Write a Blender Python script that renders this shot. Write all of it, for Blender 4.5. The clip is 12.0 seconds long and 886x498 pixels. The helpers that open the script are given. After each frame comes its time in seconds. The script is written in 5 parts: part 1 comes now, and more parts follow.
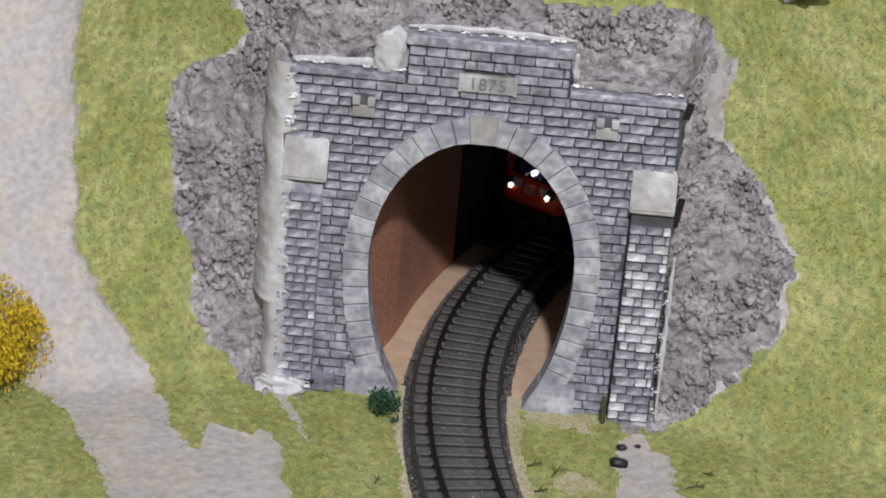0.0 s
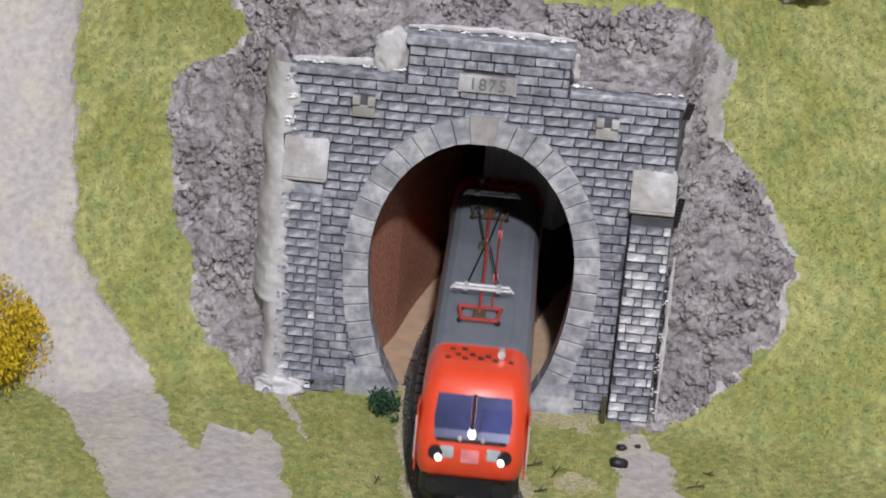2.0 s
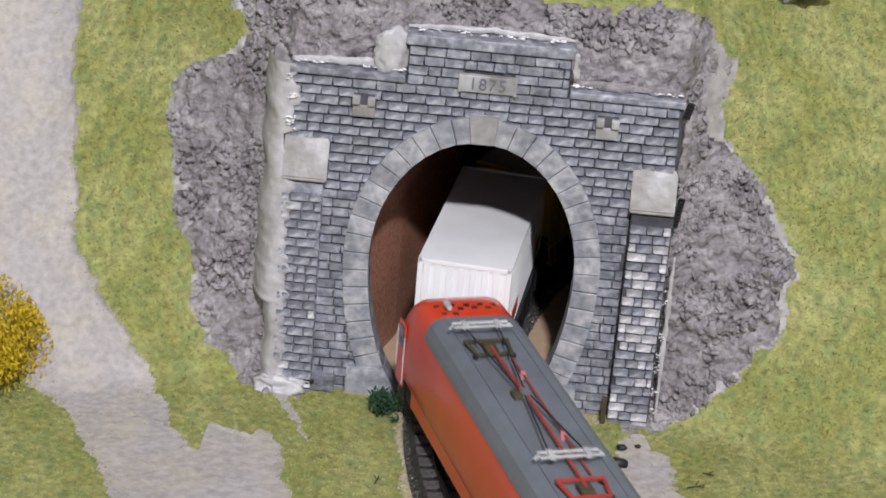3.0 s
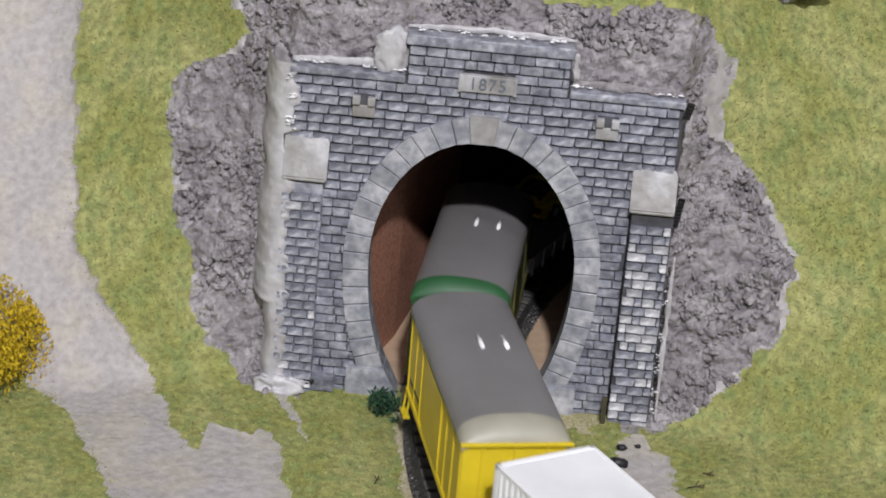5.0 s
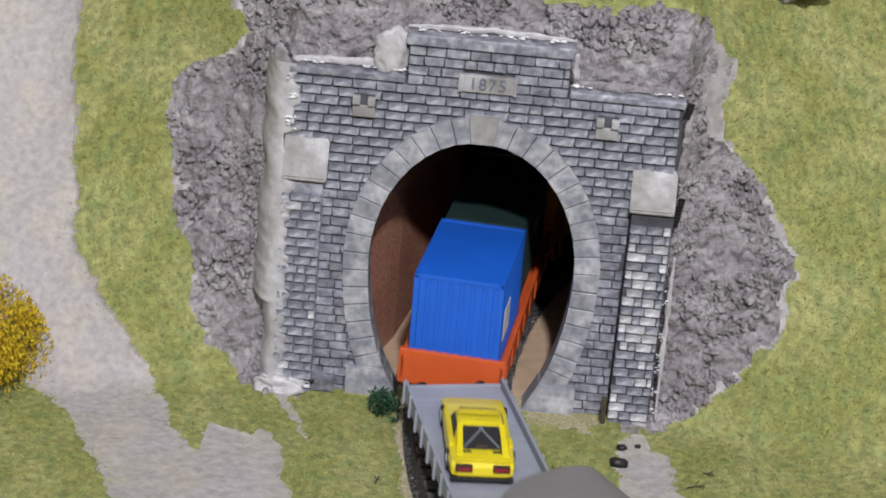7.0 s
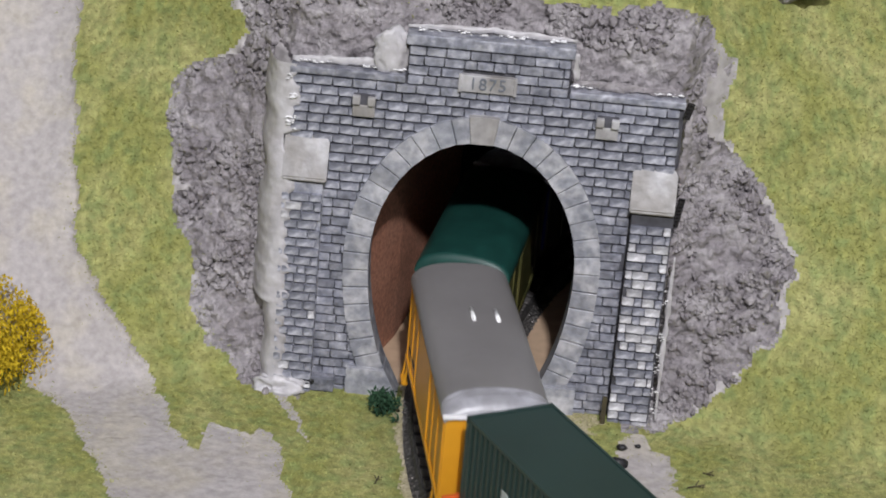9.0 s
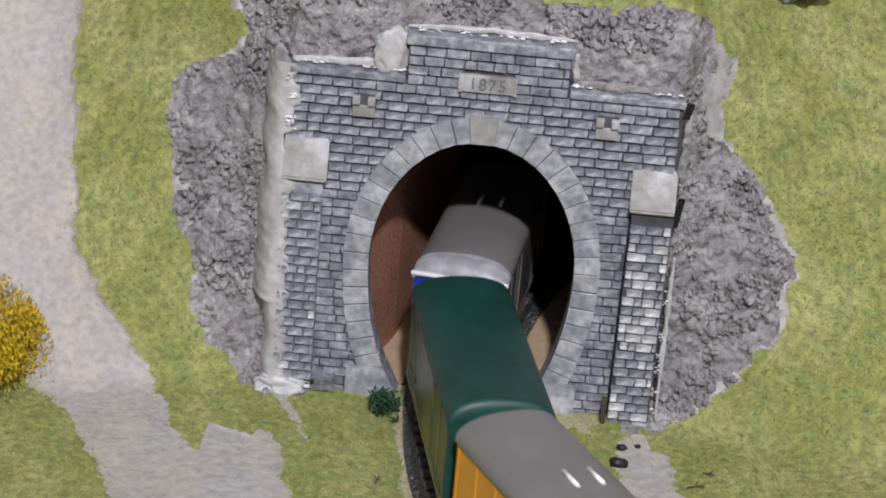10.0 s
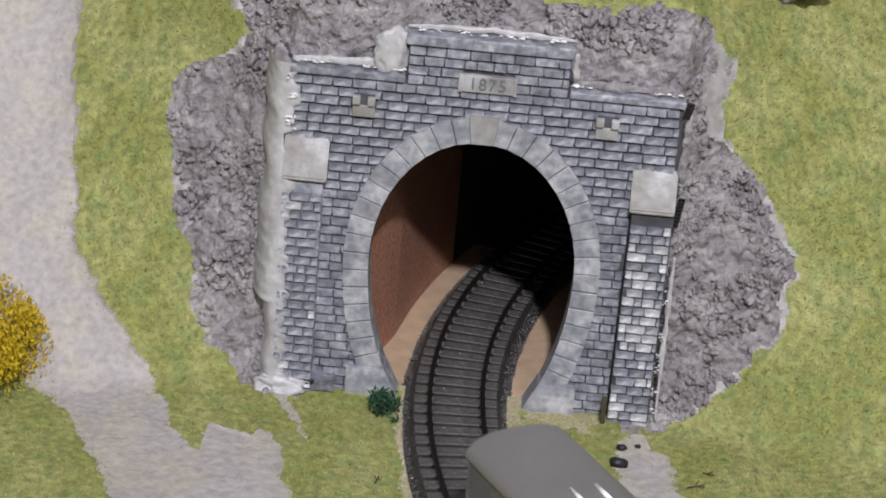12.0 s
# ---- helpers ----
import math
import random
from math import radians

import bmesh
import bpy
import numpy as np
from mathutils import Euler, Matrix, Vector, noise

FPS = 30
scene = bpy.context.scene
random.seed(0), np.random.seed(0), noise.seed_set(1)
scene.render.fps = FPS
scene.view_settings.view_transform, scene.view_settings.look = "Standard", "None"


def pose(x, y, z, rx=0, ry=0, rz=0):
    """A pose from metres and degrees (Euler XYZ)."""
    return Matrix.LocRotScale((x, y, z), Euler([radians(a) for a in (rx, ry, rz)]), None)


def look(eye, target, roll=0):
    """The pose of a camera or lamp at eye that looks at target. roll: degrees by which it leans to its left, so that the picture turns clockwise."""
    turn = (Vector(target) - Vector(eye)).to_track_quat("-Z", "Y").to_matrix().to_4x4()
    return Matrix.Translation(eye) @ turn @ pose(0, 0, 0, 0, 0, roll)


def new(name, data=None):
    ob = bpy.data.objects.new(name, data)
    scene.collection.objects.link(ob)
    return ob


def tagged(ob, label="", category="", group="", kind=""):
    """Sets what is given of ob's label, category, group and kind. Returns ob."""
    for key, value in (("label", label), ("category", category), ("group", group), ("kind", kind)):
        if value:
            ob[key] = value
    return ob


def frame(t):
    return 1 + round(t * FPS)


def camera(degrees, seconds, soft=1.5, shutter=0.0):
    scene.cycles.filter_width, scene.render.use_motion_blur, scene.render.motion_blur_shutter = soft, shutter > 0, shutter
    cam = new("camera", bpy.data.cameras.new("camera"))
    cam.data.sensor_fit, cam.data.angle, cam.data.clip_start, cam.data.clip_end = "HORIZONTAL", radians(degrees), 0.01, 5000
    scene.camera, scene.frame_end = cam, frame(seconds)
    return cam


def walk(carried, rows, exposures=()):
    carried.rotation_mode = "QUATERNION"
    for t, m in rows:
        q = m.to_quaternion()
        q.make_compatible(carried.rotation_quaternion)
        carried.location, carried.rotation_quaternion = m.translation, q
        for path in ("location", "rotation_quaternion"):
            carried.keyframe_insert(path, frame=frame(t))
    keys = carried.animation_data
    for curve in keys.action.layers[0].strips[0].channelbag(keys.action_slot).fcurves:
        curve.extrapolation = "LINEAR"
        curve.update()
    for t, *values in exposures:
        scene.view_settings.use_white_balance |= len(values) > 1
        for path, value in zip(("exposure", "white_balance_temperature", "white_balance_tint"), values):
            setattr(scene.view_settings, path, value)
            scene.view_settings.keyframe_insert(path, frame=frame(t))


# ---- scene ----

# A model railway in 1:160. Lengths below are millimetres, MM turns them into metres.
# Origin: rail top in the tunnel mouth; x along the portal, y into the hill, z up.
MM = 0.001
cam = camera(23.31, 12.0, soft=1.8, shutter=0.5)
EYE = Vector((6.05, -361.77, 177.85)) * MM
VIEW = look(EYE, Vector((-5.633, 7.176, 23.768)) * MM, 4.95)
walk(cam, [(0.0, VIEW), (12.0, VIEW)], exposures=[(0.0, 0.08), (3.2, 0.08), (4.8, 0.0), (12.0, 0.0)])

# ---- light: a closed room with ceiling bulbs above and behind the viewer, plus an added soft fill ----
world = bpy.data.worlds.new("room_light")
scene.world = world
world.use_nodes = True
world.node_tree.nodes["Background"].inputs[0].default_value = (0.80, 0.86, 1.0, 1)
world.node_tree.nodes["Background"].inputs[1].default_value = 0.1


def bulb(x, y, z, watts, size):
    lamp = bpy.data.lights.new("ceiling_bulb", "POINT")
    lamp.energy, lamp.shadow_soft_size, lamp.color = watts, size * MM, (0.98, 0.968, 1.02)
    ob = new("ceiling_bulb", lamp)
    ob.location = Vector((x, y, z)) * MM
    return ob


for x, y, z, watts, size in ((95, -990, 836, 58, 26), (560, -1150, 1050, 9, 30)):
    bulb(x, y, z, watts, size)
# Unseen area lamp, added as soft fill from overhead.
panel = bpy.data.lights.new("overhead_soft_fill", "AREA")
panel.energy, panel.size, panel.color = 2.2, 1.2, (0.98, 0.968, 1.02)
new("overhead_soft_fill", panel).location = Vector((0, -750, 1440)) * MM


# ---- materials ----
def material(name, colour, rough=0.6, metal=0.0, grain=400.0, vary=0.25, bump=0.2, stain=60.0, stain_to=None, stain_amount=0.5,
             island=0.0, glow=0.0, coat=0.0, bump_scale=None, spec=0.5, per_object=0.0, relief=0.0004, mottle=None):
    """A procedural surface: base colour, fine grain and larger stains, with relief. Scales are per metre."""
    m = bpy.data.materials.new(name)
    m.use_nodes = True
    nt = m.node_tree
    n, l = nt.nodes, nt.links
    b = n["Principled BSDF"]
    b.inputs["Roughness"].default_value, b.inputs["Metallic"].default_value = rough, metal
    b.inputs["Specular IOR Level"].default_value = spec
    b.inputs["Coat Weight"].default_value = coat
    b.inputs["Coat Roughness"].default_value = 0.12
    geo = n.new("ShaderNodeNewGeometry")
    tc = n.new("ShaderNodeTexCoord")
    fine = n.new("ShaderNodeTexNoise")
    fine.inputs["Scale"].default_value, fine.inputs["Detail"].default_value = grain, 6
    big = n.new("ShaderNodeTexNoise")
    big.inputs["Scale"].default_value, big.inputs["Detail"].default_value = stain, 4
    for t in (fine, big):
        l.new(tc.outputs["Object"], t.inputs["Vector"])
    ramp = n.new("ShaderNodeMapRange")
    ramp.inputs["From Min"].default_value, ramp.inputs["From Max"].default_value = 0.3, 0.7
    ramp.inputs["To Min"].default_value, ramp.inputs["To Max"].default_value = 1 - vary, 1 + vary
    l.new(fine.outputs["Fac"], ramp.inputs["Value"])
    mix = n.new("ShaderNodeMix")
    mix.data_type = "RGBA"
    mix.inputs["A"].default_value = (*colour, 1)
    mix.inputs["B"].default_value = (*(stain_to or [c * 0.7 for c in colour]), 1)
    cut = n.new("ShaderNodeMapRange")
    cut.inputs["From Min"].default_value, cut.inputs["From Max"].default_value = 0.42, 0.68
    cut.inputs["To Max"].default_value = stain_amount
    l.new(big.outputs["Fac"], cut.inputs["Value"])
    l.new(cut.outputs["Result"], mix.inputs["Factor"])
    hsv = n.new("ShaderNodeHueSaturation")
    tint = mix
    if mottle:
        # a third colour in patches of its own size
        spots = n.new("ShaderNodeTexNoise")
        spots.inputs["Scale"].default_value, spots.inputs["Detail"].default_value = mottle[1], 3
        l.new(tc.outputs["Object"], spots.inputs["Vector"])
        reach = n.new("ShaderNodeMapRange")
        reach.inputs["From Min"].default_value, reach.inputs["From Max"].default_value = 0.45, 0.66
        reach.inputs["To Max"].default_value = mottle[2]
        l.new(spots.outputs["Fac"], reach.inputs["Value"])
        tint = n.new("ShaderNodeMix")
        tint.data_type = "RGBA"
        tint.inputs["B"].default_value = (*mottle[0], 1)
        l.new(mix.outputs["Result"], tint.inputs["A"])
        l.new(reach.outputs["Result"], tint.inputs["Factor"])
    l.new(tint.outputs["Result"], hsv.inputs["Color"])
    if island or per_object:
        spread = n.new("ShaderNodeMapRange")
        amount = island or per_object
        spread.inputs["To Min"].default_value, spread.inputs["To Max"].default_value = 1 - amount, 1 + amount
        if island:
            l.new(geo.outputs["Random Per Island"], spread.inputs["Value"])
        else:
            info = n.new("ShaderNodeObjectInfo")
            l.new(info.outputs["Random"], spread.inputs["Value"])
        times = n.new("ShaderNodeMath")
        times.operation = "MULTIPLY"
        l.new(spread.outputs["Result"], times.inputs[0])
        l.new(ramp.outputs["Result"], times.inputs[1])
        l.new(times.outputs[0], hsv.inputs["Value"])
    else:
        l.new(ramp.outputs["Result"], hsv.inputs["Value"])
    l.new(hsv.outputs["Color"], b.inputs["Base Color"])
    if bump:
        bp = n.new("ShaderNodeBump")
        bp.inputs["Strength"].default_value, bp.inputs["Distance"].default_value = bump, relief
        src = fine
        if bump_scale:
            src = n.new("ShaderNodeTexNoise")
            src.inputs["Scale"].default_value, src.inputs["Detail"].default_value = bump_scale, 5
            l.new(tc.outputs["Object"], src.inputs["Vector"])
        l.new(src.outputs["Fac"], bp.inputs["Height"])
        l.new(bp.outputs["Normal"], b.inputs["Normal"])
    if glow:
        b.inputs["Emission Color"].default_value = (1.0, 0.95, 0.85, 1)
        b.inputs["Emission Strength"].default_value = glow
    return m


M = {
    "turf": material("turf", (0.262, 0.27, 0.09), 0.95, grain=650, vary=0.26, bump=0.9, stain=75, stain_to=(0.40, 0.395, 0.17), stain_amount=0.7, spec=0.1, mottle=((0.18, 0.235, 0.09), 330, 0.62)),
    "fibre": material("grass_fibre", (0.28, 0.288, 0.09), 0.9, grain=650, vary=0.26, bump=0, stain=75, stain_to=(0.41, 0.385, 0.185), stain_amount=0.75, island=0.26, spec=0.1, mottle=((0.19, 0.245, 0.09), 330, 0.62)),
    "path": material("sand_coat", (0.41, 0.385, 0.375), 0.9, grain=700, vary=0.15, bump=0.7, stain=55, stain_to=(0.36, 0.335, 0.32), stain_amount=0.8, bump_scale=380, spec=0.2, mottle=((0.46, 0.42, 0.33), 120, 0.5), relief=0.0007),
    "rock": material("rock_plaster", (0.235, 0.216, 0.224), 0.55, grain=700, vary=0.28, bump=1.0, stain=150, stain_to=(0.38, 0.36, 0.362), stain_amount=0.85, bump_scale=480, spec=0.4, relief=0.0016),
    "plaster": material("white_plaster", (0.50, 0.49, 0.50), 0.42, grain=500, vary=0.14, bump=0.9, stain=170, stain_to=(0.36, 0.34, 0.345), stain_amount=0.75, bump_scale=260, relief=0.0007),
    "skirt": material("thin_plaster", (0.37, 0.35, 0.345), 0.55, grain=500, vary=0.15, bump=0.6, stain=130, stain_to=(0.47, 0.45, 0.445), stain_amount=0.8, bump_scale=350, relief=0.0008, mottle=((0.27, 0.25, 0.25), 300, 0.5)),
    "stone": material("grey_stone", (0.165, 0.173, 0.208), 0.34, grain=800, vary=0.3, bump=0.8, stain=230, stain_to=(0.29, 0.298, 0.335), stain_amount=0.75, mottle=((0.58, 0.58, 0.62), 480, 0.35), per_object=0.2, bump_scale=700, relief=0.0006),
    "stones": material("grey_stone_joined", (0.165, 0.173, 0.208), 0.34, grain=800, vary=0.3, bump=0.8, stain=230, stain_to=(0.29, 0.298, 0.335), stain_amount=0.75, mottle=((0.58, 0.58, 0.62), 480, 0.35), island=0.2, bump_scale=700, relief=0.0006),
    "ashlar": material("ring_stone", (0.225, 0.235, 0.265), 0.4, grain=800, vary=0.2, bump=0.6, stain=220, stain_to=(0.36, 0.365, 0.39), stain_amount=0.7, mottle=((0.62, 0.61, 0.62), 330, 0.45), per_object=0.12, bump_scale=500, relief=0.0006),
    "joint": material("dark_joint", (0.07, 0.07, 0.08), 0.85, grain=500, vary=0.4, bump=0.3),
    "cap": material("cap_stone", (0.30, 0.29, 0.285), 0.45, grain=500, vary=0.15, bump=0.5, stain=130, stain_to=(0.56, 0.56, 0.58), stain_amount=0.8, mottle=((0.21, 0.195, 0.175), 200, 0.7)),
    "board": material("brown_hardboard", (0.37, 0.17, 0.108), 0.7, grain=1300, vary=0.35, bump=0.3, stain=90, stain_to=(0.38, 0.19, 0.125), stain_amount=0.7),
    "floorwood": material("plywood", (0.52, 0.37, 0.25), 0.75, grain=300, vary=0.1, bump=0.1, stain=50),
    # Near black: puts tunnel and gap shade into colour; also a plain black strip.
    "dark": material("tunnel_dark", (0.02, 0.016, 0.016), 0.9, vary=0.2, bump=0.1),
    "ballast": material("ballast_plastic", (0.024, 0.023, 0.022), 0.6, grain=1500, vary=0.5, bump=1.0, stain=500, stain_to=(0.055, 0.052, 0.05), stain_amount=0.5, bump_scale=900),
    "sleeper": material("sleeper_plastic", (0.088, 0.082, 0.078), 0.5, grain=1200, vary=0.35, bump=0.8, stain=500, stain_to=(0.14, 0.13, 0.125)),
    "rail": material("browned_rail", (0.03, 0.024, 0.022), 0.45, metal=0.6, grain=400, vary=0.2, bump=0.1),
    "red": material("loco_red", (0.68, 0.062, 0.022), 0.32, grain=200, vary=0.05, bump=0.02, stain=60, coat=0.2),
    "roofgrey": material("loco_roof_grey", (0.15, 0.165, 0.19), 0.5, grain=300, vary=0.08, bump=0.05),
    # Blue in the glass is a reflection painted into the colour.
    "glass": material("windscreen_glass", (0.02, 0.026, 0.08), 0.1, grain=100, vary=0.05, bump=0, stain=80, stain_to=(0.06, 0.075, 0.26), stain_amount=0.8, coat=0.6),
    "black": material("black_plastic", (0.012, 0.012, 0.014), 0.5, grain=300, vary=0.2, bump=0.1),
    "wheel": material("wheel_metal", (0.09, 0.08, 0.075), 0.4, metal=0.7, grain=300, bump=0),
    "lamp": material("lamp_glow", (0.9, 0.9, 0.85), 0.3, bump=0, glow=2.6),
    "lampgrey": material("lamp_housing", (0.42, 0.47, 0.48), 0.3, bump=0),
    "badge": material("badge", (0.75, 0.25, 0.26), 0.5, bump=0),
    "chrome": material("white_metal", (0.62, 0.62, 0.62), 0.35, metal=0.3, bump=0),
    "white": material("white_container", (0.86, 0.86, 0.87), 0.4, grain=150, vary=0.03, bump=0.03, stain=30),
    "blue": material("blue_container", (0.012, 0.12, 0.60), 0.4, grain=150, vary=0.04, bump=0.03, stain=40),
    "bottle": material("dark_green_container", (0.018, 0.040, 0.036), 0.45, grain=150, vary=0.06, bump=0.03, stain=40),
    "orange": material("orange_wagon", (0.62, 0.10, 0.02), 0.5, grain=200, vary=0.06, bump=0.05, stain=80),
    "yellow": material("yellow_wagon", (0.66, 0.50, 0.02), 0.45, grain=200, vary=0.05, bump=0.05, stain=60),
    "amber": material("amber_wagon", (0.66, 0.30, 0.015), 0.45, grain=200, vary=0.05, bump=0.05, stain=60),
    "roof": material("wagon_roof_grey", (0.195, 0.187, 0.185), 0.33, grain=300, vary=0.04, bump=0.02, stain=40, spec=0.55),
    "roofend": material("roof_end_white", (0.25, 0.25, 0.265), 0.35, grain=400, vary=0.12, bump=0.2, stain=260, stain_to=(0.42, 0.42, 0.46), stain_amount=0.8),
    "roofpale": material("roof_end_pale", (0.33, 0.315, 0.25), 0.45, grain=300, vary=0.06, bump=0.05),
    # Bright white that puts glints into the colour of ventilators and plaster chips.
    "white_glint": material("white_glint_enamel", (0.88, 0.88, 0.88), 0.2, bump=0),
    "daub": material("whitewash_stone", (0.36, 0.36, 0.38), 0.3, grain=900, vary=0.3, bump=0.8, stain=300, stain_to=(0.75, 0.75, 0.77), stain_amount=0.9, per_object=0.2, bump_scale=700, relief=0.0006),
    "rust": material("dull_red", (0.36, 0.045, 0.035), 0.5, bump=0.05),
    "dry": material("dry_turf", (0.38, 0.345, 0.20), 0.95, grain=2000, vary=0.3, bump=0.8, stain=110, stain_to=(0.50, 0.44, 0.33), stain_amount=0.8, spec=0.1),
    "green": material("leaf_green_wagon", (0.02, 0.09, 0.03), 0.5, grain=200, vary=0.1, bump=0.05),
    "olive": material("olive_side", (0.06, 0.066, 0.022), 0.3, grain=200, vary=0.1, bump=0.03, stain=120, stain_to=(0.15, 0.125, 0.045), stain_amount=0.7),
    "teal": material("dark_green_roof", (0.009, 0.046, 0.038), 0.42, grain=300, vary=0.15, bump=0.05, spec=0.35, stain=150, stain_to=(0.012, 0.062, 0.05)),
    "navy": material("royal_blue", (0.012, 0.02, 0.26), 0.4, grain=200, vary=0.05, bump=0.02),
    "tan": material("printed_side", (0.085, 0.085, 0.095), 0.4, grain=150, vary=0.15, bump=0.02, stain=110, stain_to=(0.26, 0.19, 0.09), stain_amount=0.55),
    "flat": material("flat_wagon_grey", (0.30, 0.32, 0.37), 0.5, grain=200, vary=0.07, bump=0.05, stain=60),
    "car": material("car_yellow", (0.80, 0.66, 0.015), 0.3, grain=100, vary=0.04, bump=0, coat=0.3),
    "tail": material("tail_light_red", (0.25, 0.015, 0.02), 0.3, bump=0),
    "leaf": material("dark_leaf", (0.035, 0.085, 0.045), 0.8, grain=300, vary=0.3, bump=0, island=0.5, spec=0.2),
    "gold": material("yellow_foam", (0.56, 0.40, 0.025), 0.9, grain=500, vary=0.25, bump=0, stain=120, stain_to=(0.36, 0.27, 0.02), stain_amount=0.6, island=0.25, spec=0.1),
    "twig": material("dry_twig", (0.06, 0.05, 0.025), 0.8, bump=0),
    "wall": material("room_paint", (0.36, 0.36, 0.385), 0.8, grain=20, vary=0.03, bump=0.02, stain=1.0),
    "carpet": material("room_floor", (0.22, 0.17, 0.13), 0.7, grain=40, vary=0.2, bump=0.1, stain=2.0),
    "fascia": material("layout_edge_board", (0.35, 0.24, 0.14), 0.6, grain=30, vary=0.2, bump=0.1, stain=5.0),
}


# ---- mesh helpers (millimetres in, metres out) ----
def mesh_of(name, verts, faces, mat, smooth=False):
    me = bpy.data.meshes.new(name)
    me.from_pydata([(v[0] * MM, v[1] * MM, v[2] * MM) for v in verts], [], faces)
    me.materials.append(mat)
    if smooth:
        me.polygons.foreach_set("use_smooth", [True] * len(me.polygons))
    return me


def part(name, bm, mat, parent=None, label="", smooth=False):
    """Links a bmesh, or a (verts, faces) pair, as one mesh object under parent."""
    if isinstance(bm, tuple):
        me = mesh_of(name, bm[0], bm[1], mat, smooth)
    else:
        bmesh.ops.recalc_face_normals(bm, faces=bm.faces)
        bmesh.ops.scale(bm, vec=(MM, MM, MM), verts=bm.verts)
        me = bpy.data.meshes.new(name)
        bm.to_mesh(me)
        bm.free()
        me.materials.append(mat)
        if smooth:
            me.polygons.foreach_set("use_smooth", [True] * len(me.polygons))
    ob = new(name, me)
    if parent:
        ob.parent = parent
    if label:
        tagged(ob, label)
    return ob


def thing(name, label, category, group="", at=None, kind=""):
    ob = new(name)
    ob.empty_display_size = 0.005
    if at is not None:
        ob.matrix_basis = at
    return tagged(ob, label, category, group, kind)


def box(x0, x1, y0, y1, z0, z1, bevel=0.0, bm=None):
    bm = bm or bmesh.new()
    m = Matrix.Translation(((x0 + x1) / 2, (y0 + y1) / 2, (z0 + z1) / 2)) @ Matrix.Diagonal((x1 - x0, y1 - y0, z1 - z0, 1))
    made = bmesh.ops.create_cube(bm, size=1, matrix=m)["verts"]
    if bevel:
        edges = list({e for v in made for e in v.link_edges})
        bmesh.ops.bevel(bm, geom=edges, offset=bevel, segments=2, affect="EDGES", profile=0.6)
    return bm


def tube(p, q, r, seg=10, bm=None, r2=None):
    bm = bm or bmesh.new()
    p, q = Vector(p), Vector(q)
    d = q - p
    m = Matrix.Translation((p + q) / 2) @ d.to_track_quat("Z", "Y").to_matrix().to_4x4()
    bmesh.ops.create_cone(bm, cap_ends=True, segments=seg, radius1=r, radius2=r if r2 is None else r2, depth=d.length, matrix=m)
    return bm


def loft(rings, close_ends=True):
    """Skins rings of equal point counts."""
    k = len(rings[0])
    verts = [p for r in rings for p in r]
    faces = []
    for i in range(len(rings) - 1):
        for j in range(k):
            a, b = i * k + j, i * k + (j + 1) % k
            faces.append((a, b, b + k, a + k))
    if close_ends:
        faces.append(tuple(range(k - 1, -1, -1)))
        faces.append(tuple((len(rings) - 1) * k + j for j in range(k)))
    bm = bmesh.new()
    vs = [bm.verts.new(p) for p in verts]
    for f in faces:
        bm.faces.new([vs[i] for i in f])
    return bm


def fbm(x, y, z, octaves=4):
    return noise.fractal(Vector((x, y, z)), 1.0, 2.0, octaves)


# ---- the line of the track: an arc through the tunnel mouth, straight beyond ----
CX, CY, RAD, SMAX = 184.17, 3.2, 184.8, 150.0


def along(s, side=0.0):
    """Place (x, y) and heading at s along the line (towards the viewer positive), side to the left of travel."""
    e = max(-SMAX, min(SMAX, s))
    a = e / RAD
    x, y = CX - RAD * math.cos(a), CY - RAD * math.sin(a)
    hx, hy = math.sin(a), -math.cos(a)
    x, y = x + hx * (s - e), y + hy * (s - e)
    return x - hy * side, y + hx * side, math.atan2(hy, hx)


# ---- the land ----
def ground_base(xs, vs):
    """Base form of the land: for each x a profile followed along its own length v (0 at the foot of the hill)."""
    X = xs[:, None]
    ax = np.abs(X)
    near = 1 - np.clip((ax - 34.6) / 1.6, 0, 1)
    near = near * near * (3 - 2 * near)
    out = np.clip((ax - 36) / 50, 0, 1)
    steep = np.radians(89 * near + (1 - near) * (86 - 38 * out ** 0.75))
    foot = 5.0 * near + (1 - near) * (0.3 - 14 * out - np.clip(ax - 83, 0, 80) * 0.25)
    v = vs[None, :]
    up = np.clip((v + 5 * (1 - near) + 0.5) / (12 * (1 - near) + 1.0), 0, 1)
    up = up * up * (3 - 2 * up)
    ease = np.clip((v - 58) / 30, 0, 1)
    ease = ease * ease * (3 - 2 * ease)
    far = np.clip((v - 150) / 100, 0, 1)
    top = np.radians(50) * (1 - far)
    ang = up * (steep * (1 - ease) + np.minimum(steep, top) * ease)
    dv = np.diff(vs)[None, :]
    mid = (ang[:, 1:] + ang[:, :-1]) / 2
    i0 = int(np.argmin(np.abs(vs)))
    y = np.concatenate([np.zeros_like(X), np.cumsum(np.cos(mid) * dv, axis=1)], axis=1)
    z = np.concatenate([np.zeros_like(X), np.cumsum(np.sin(mid) * dv, axis=1)], axis=1)
    y = y - y[:, i0:i0 + 1] + foot
    z = z - z[:, :1] - 3.6
    return y, z


def table(v, knots):
    return np.interp(v, [k[0] for k in knots], [k[1] for k in knots])


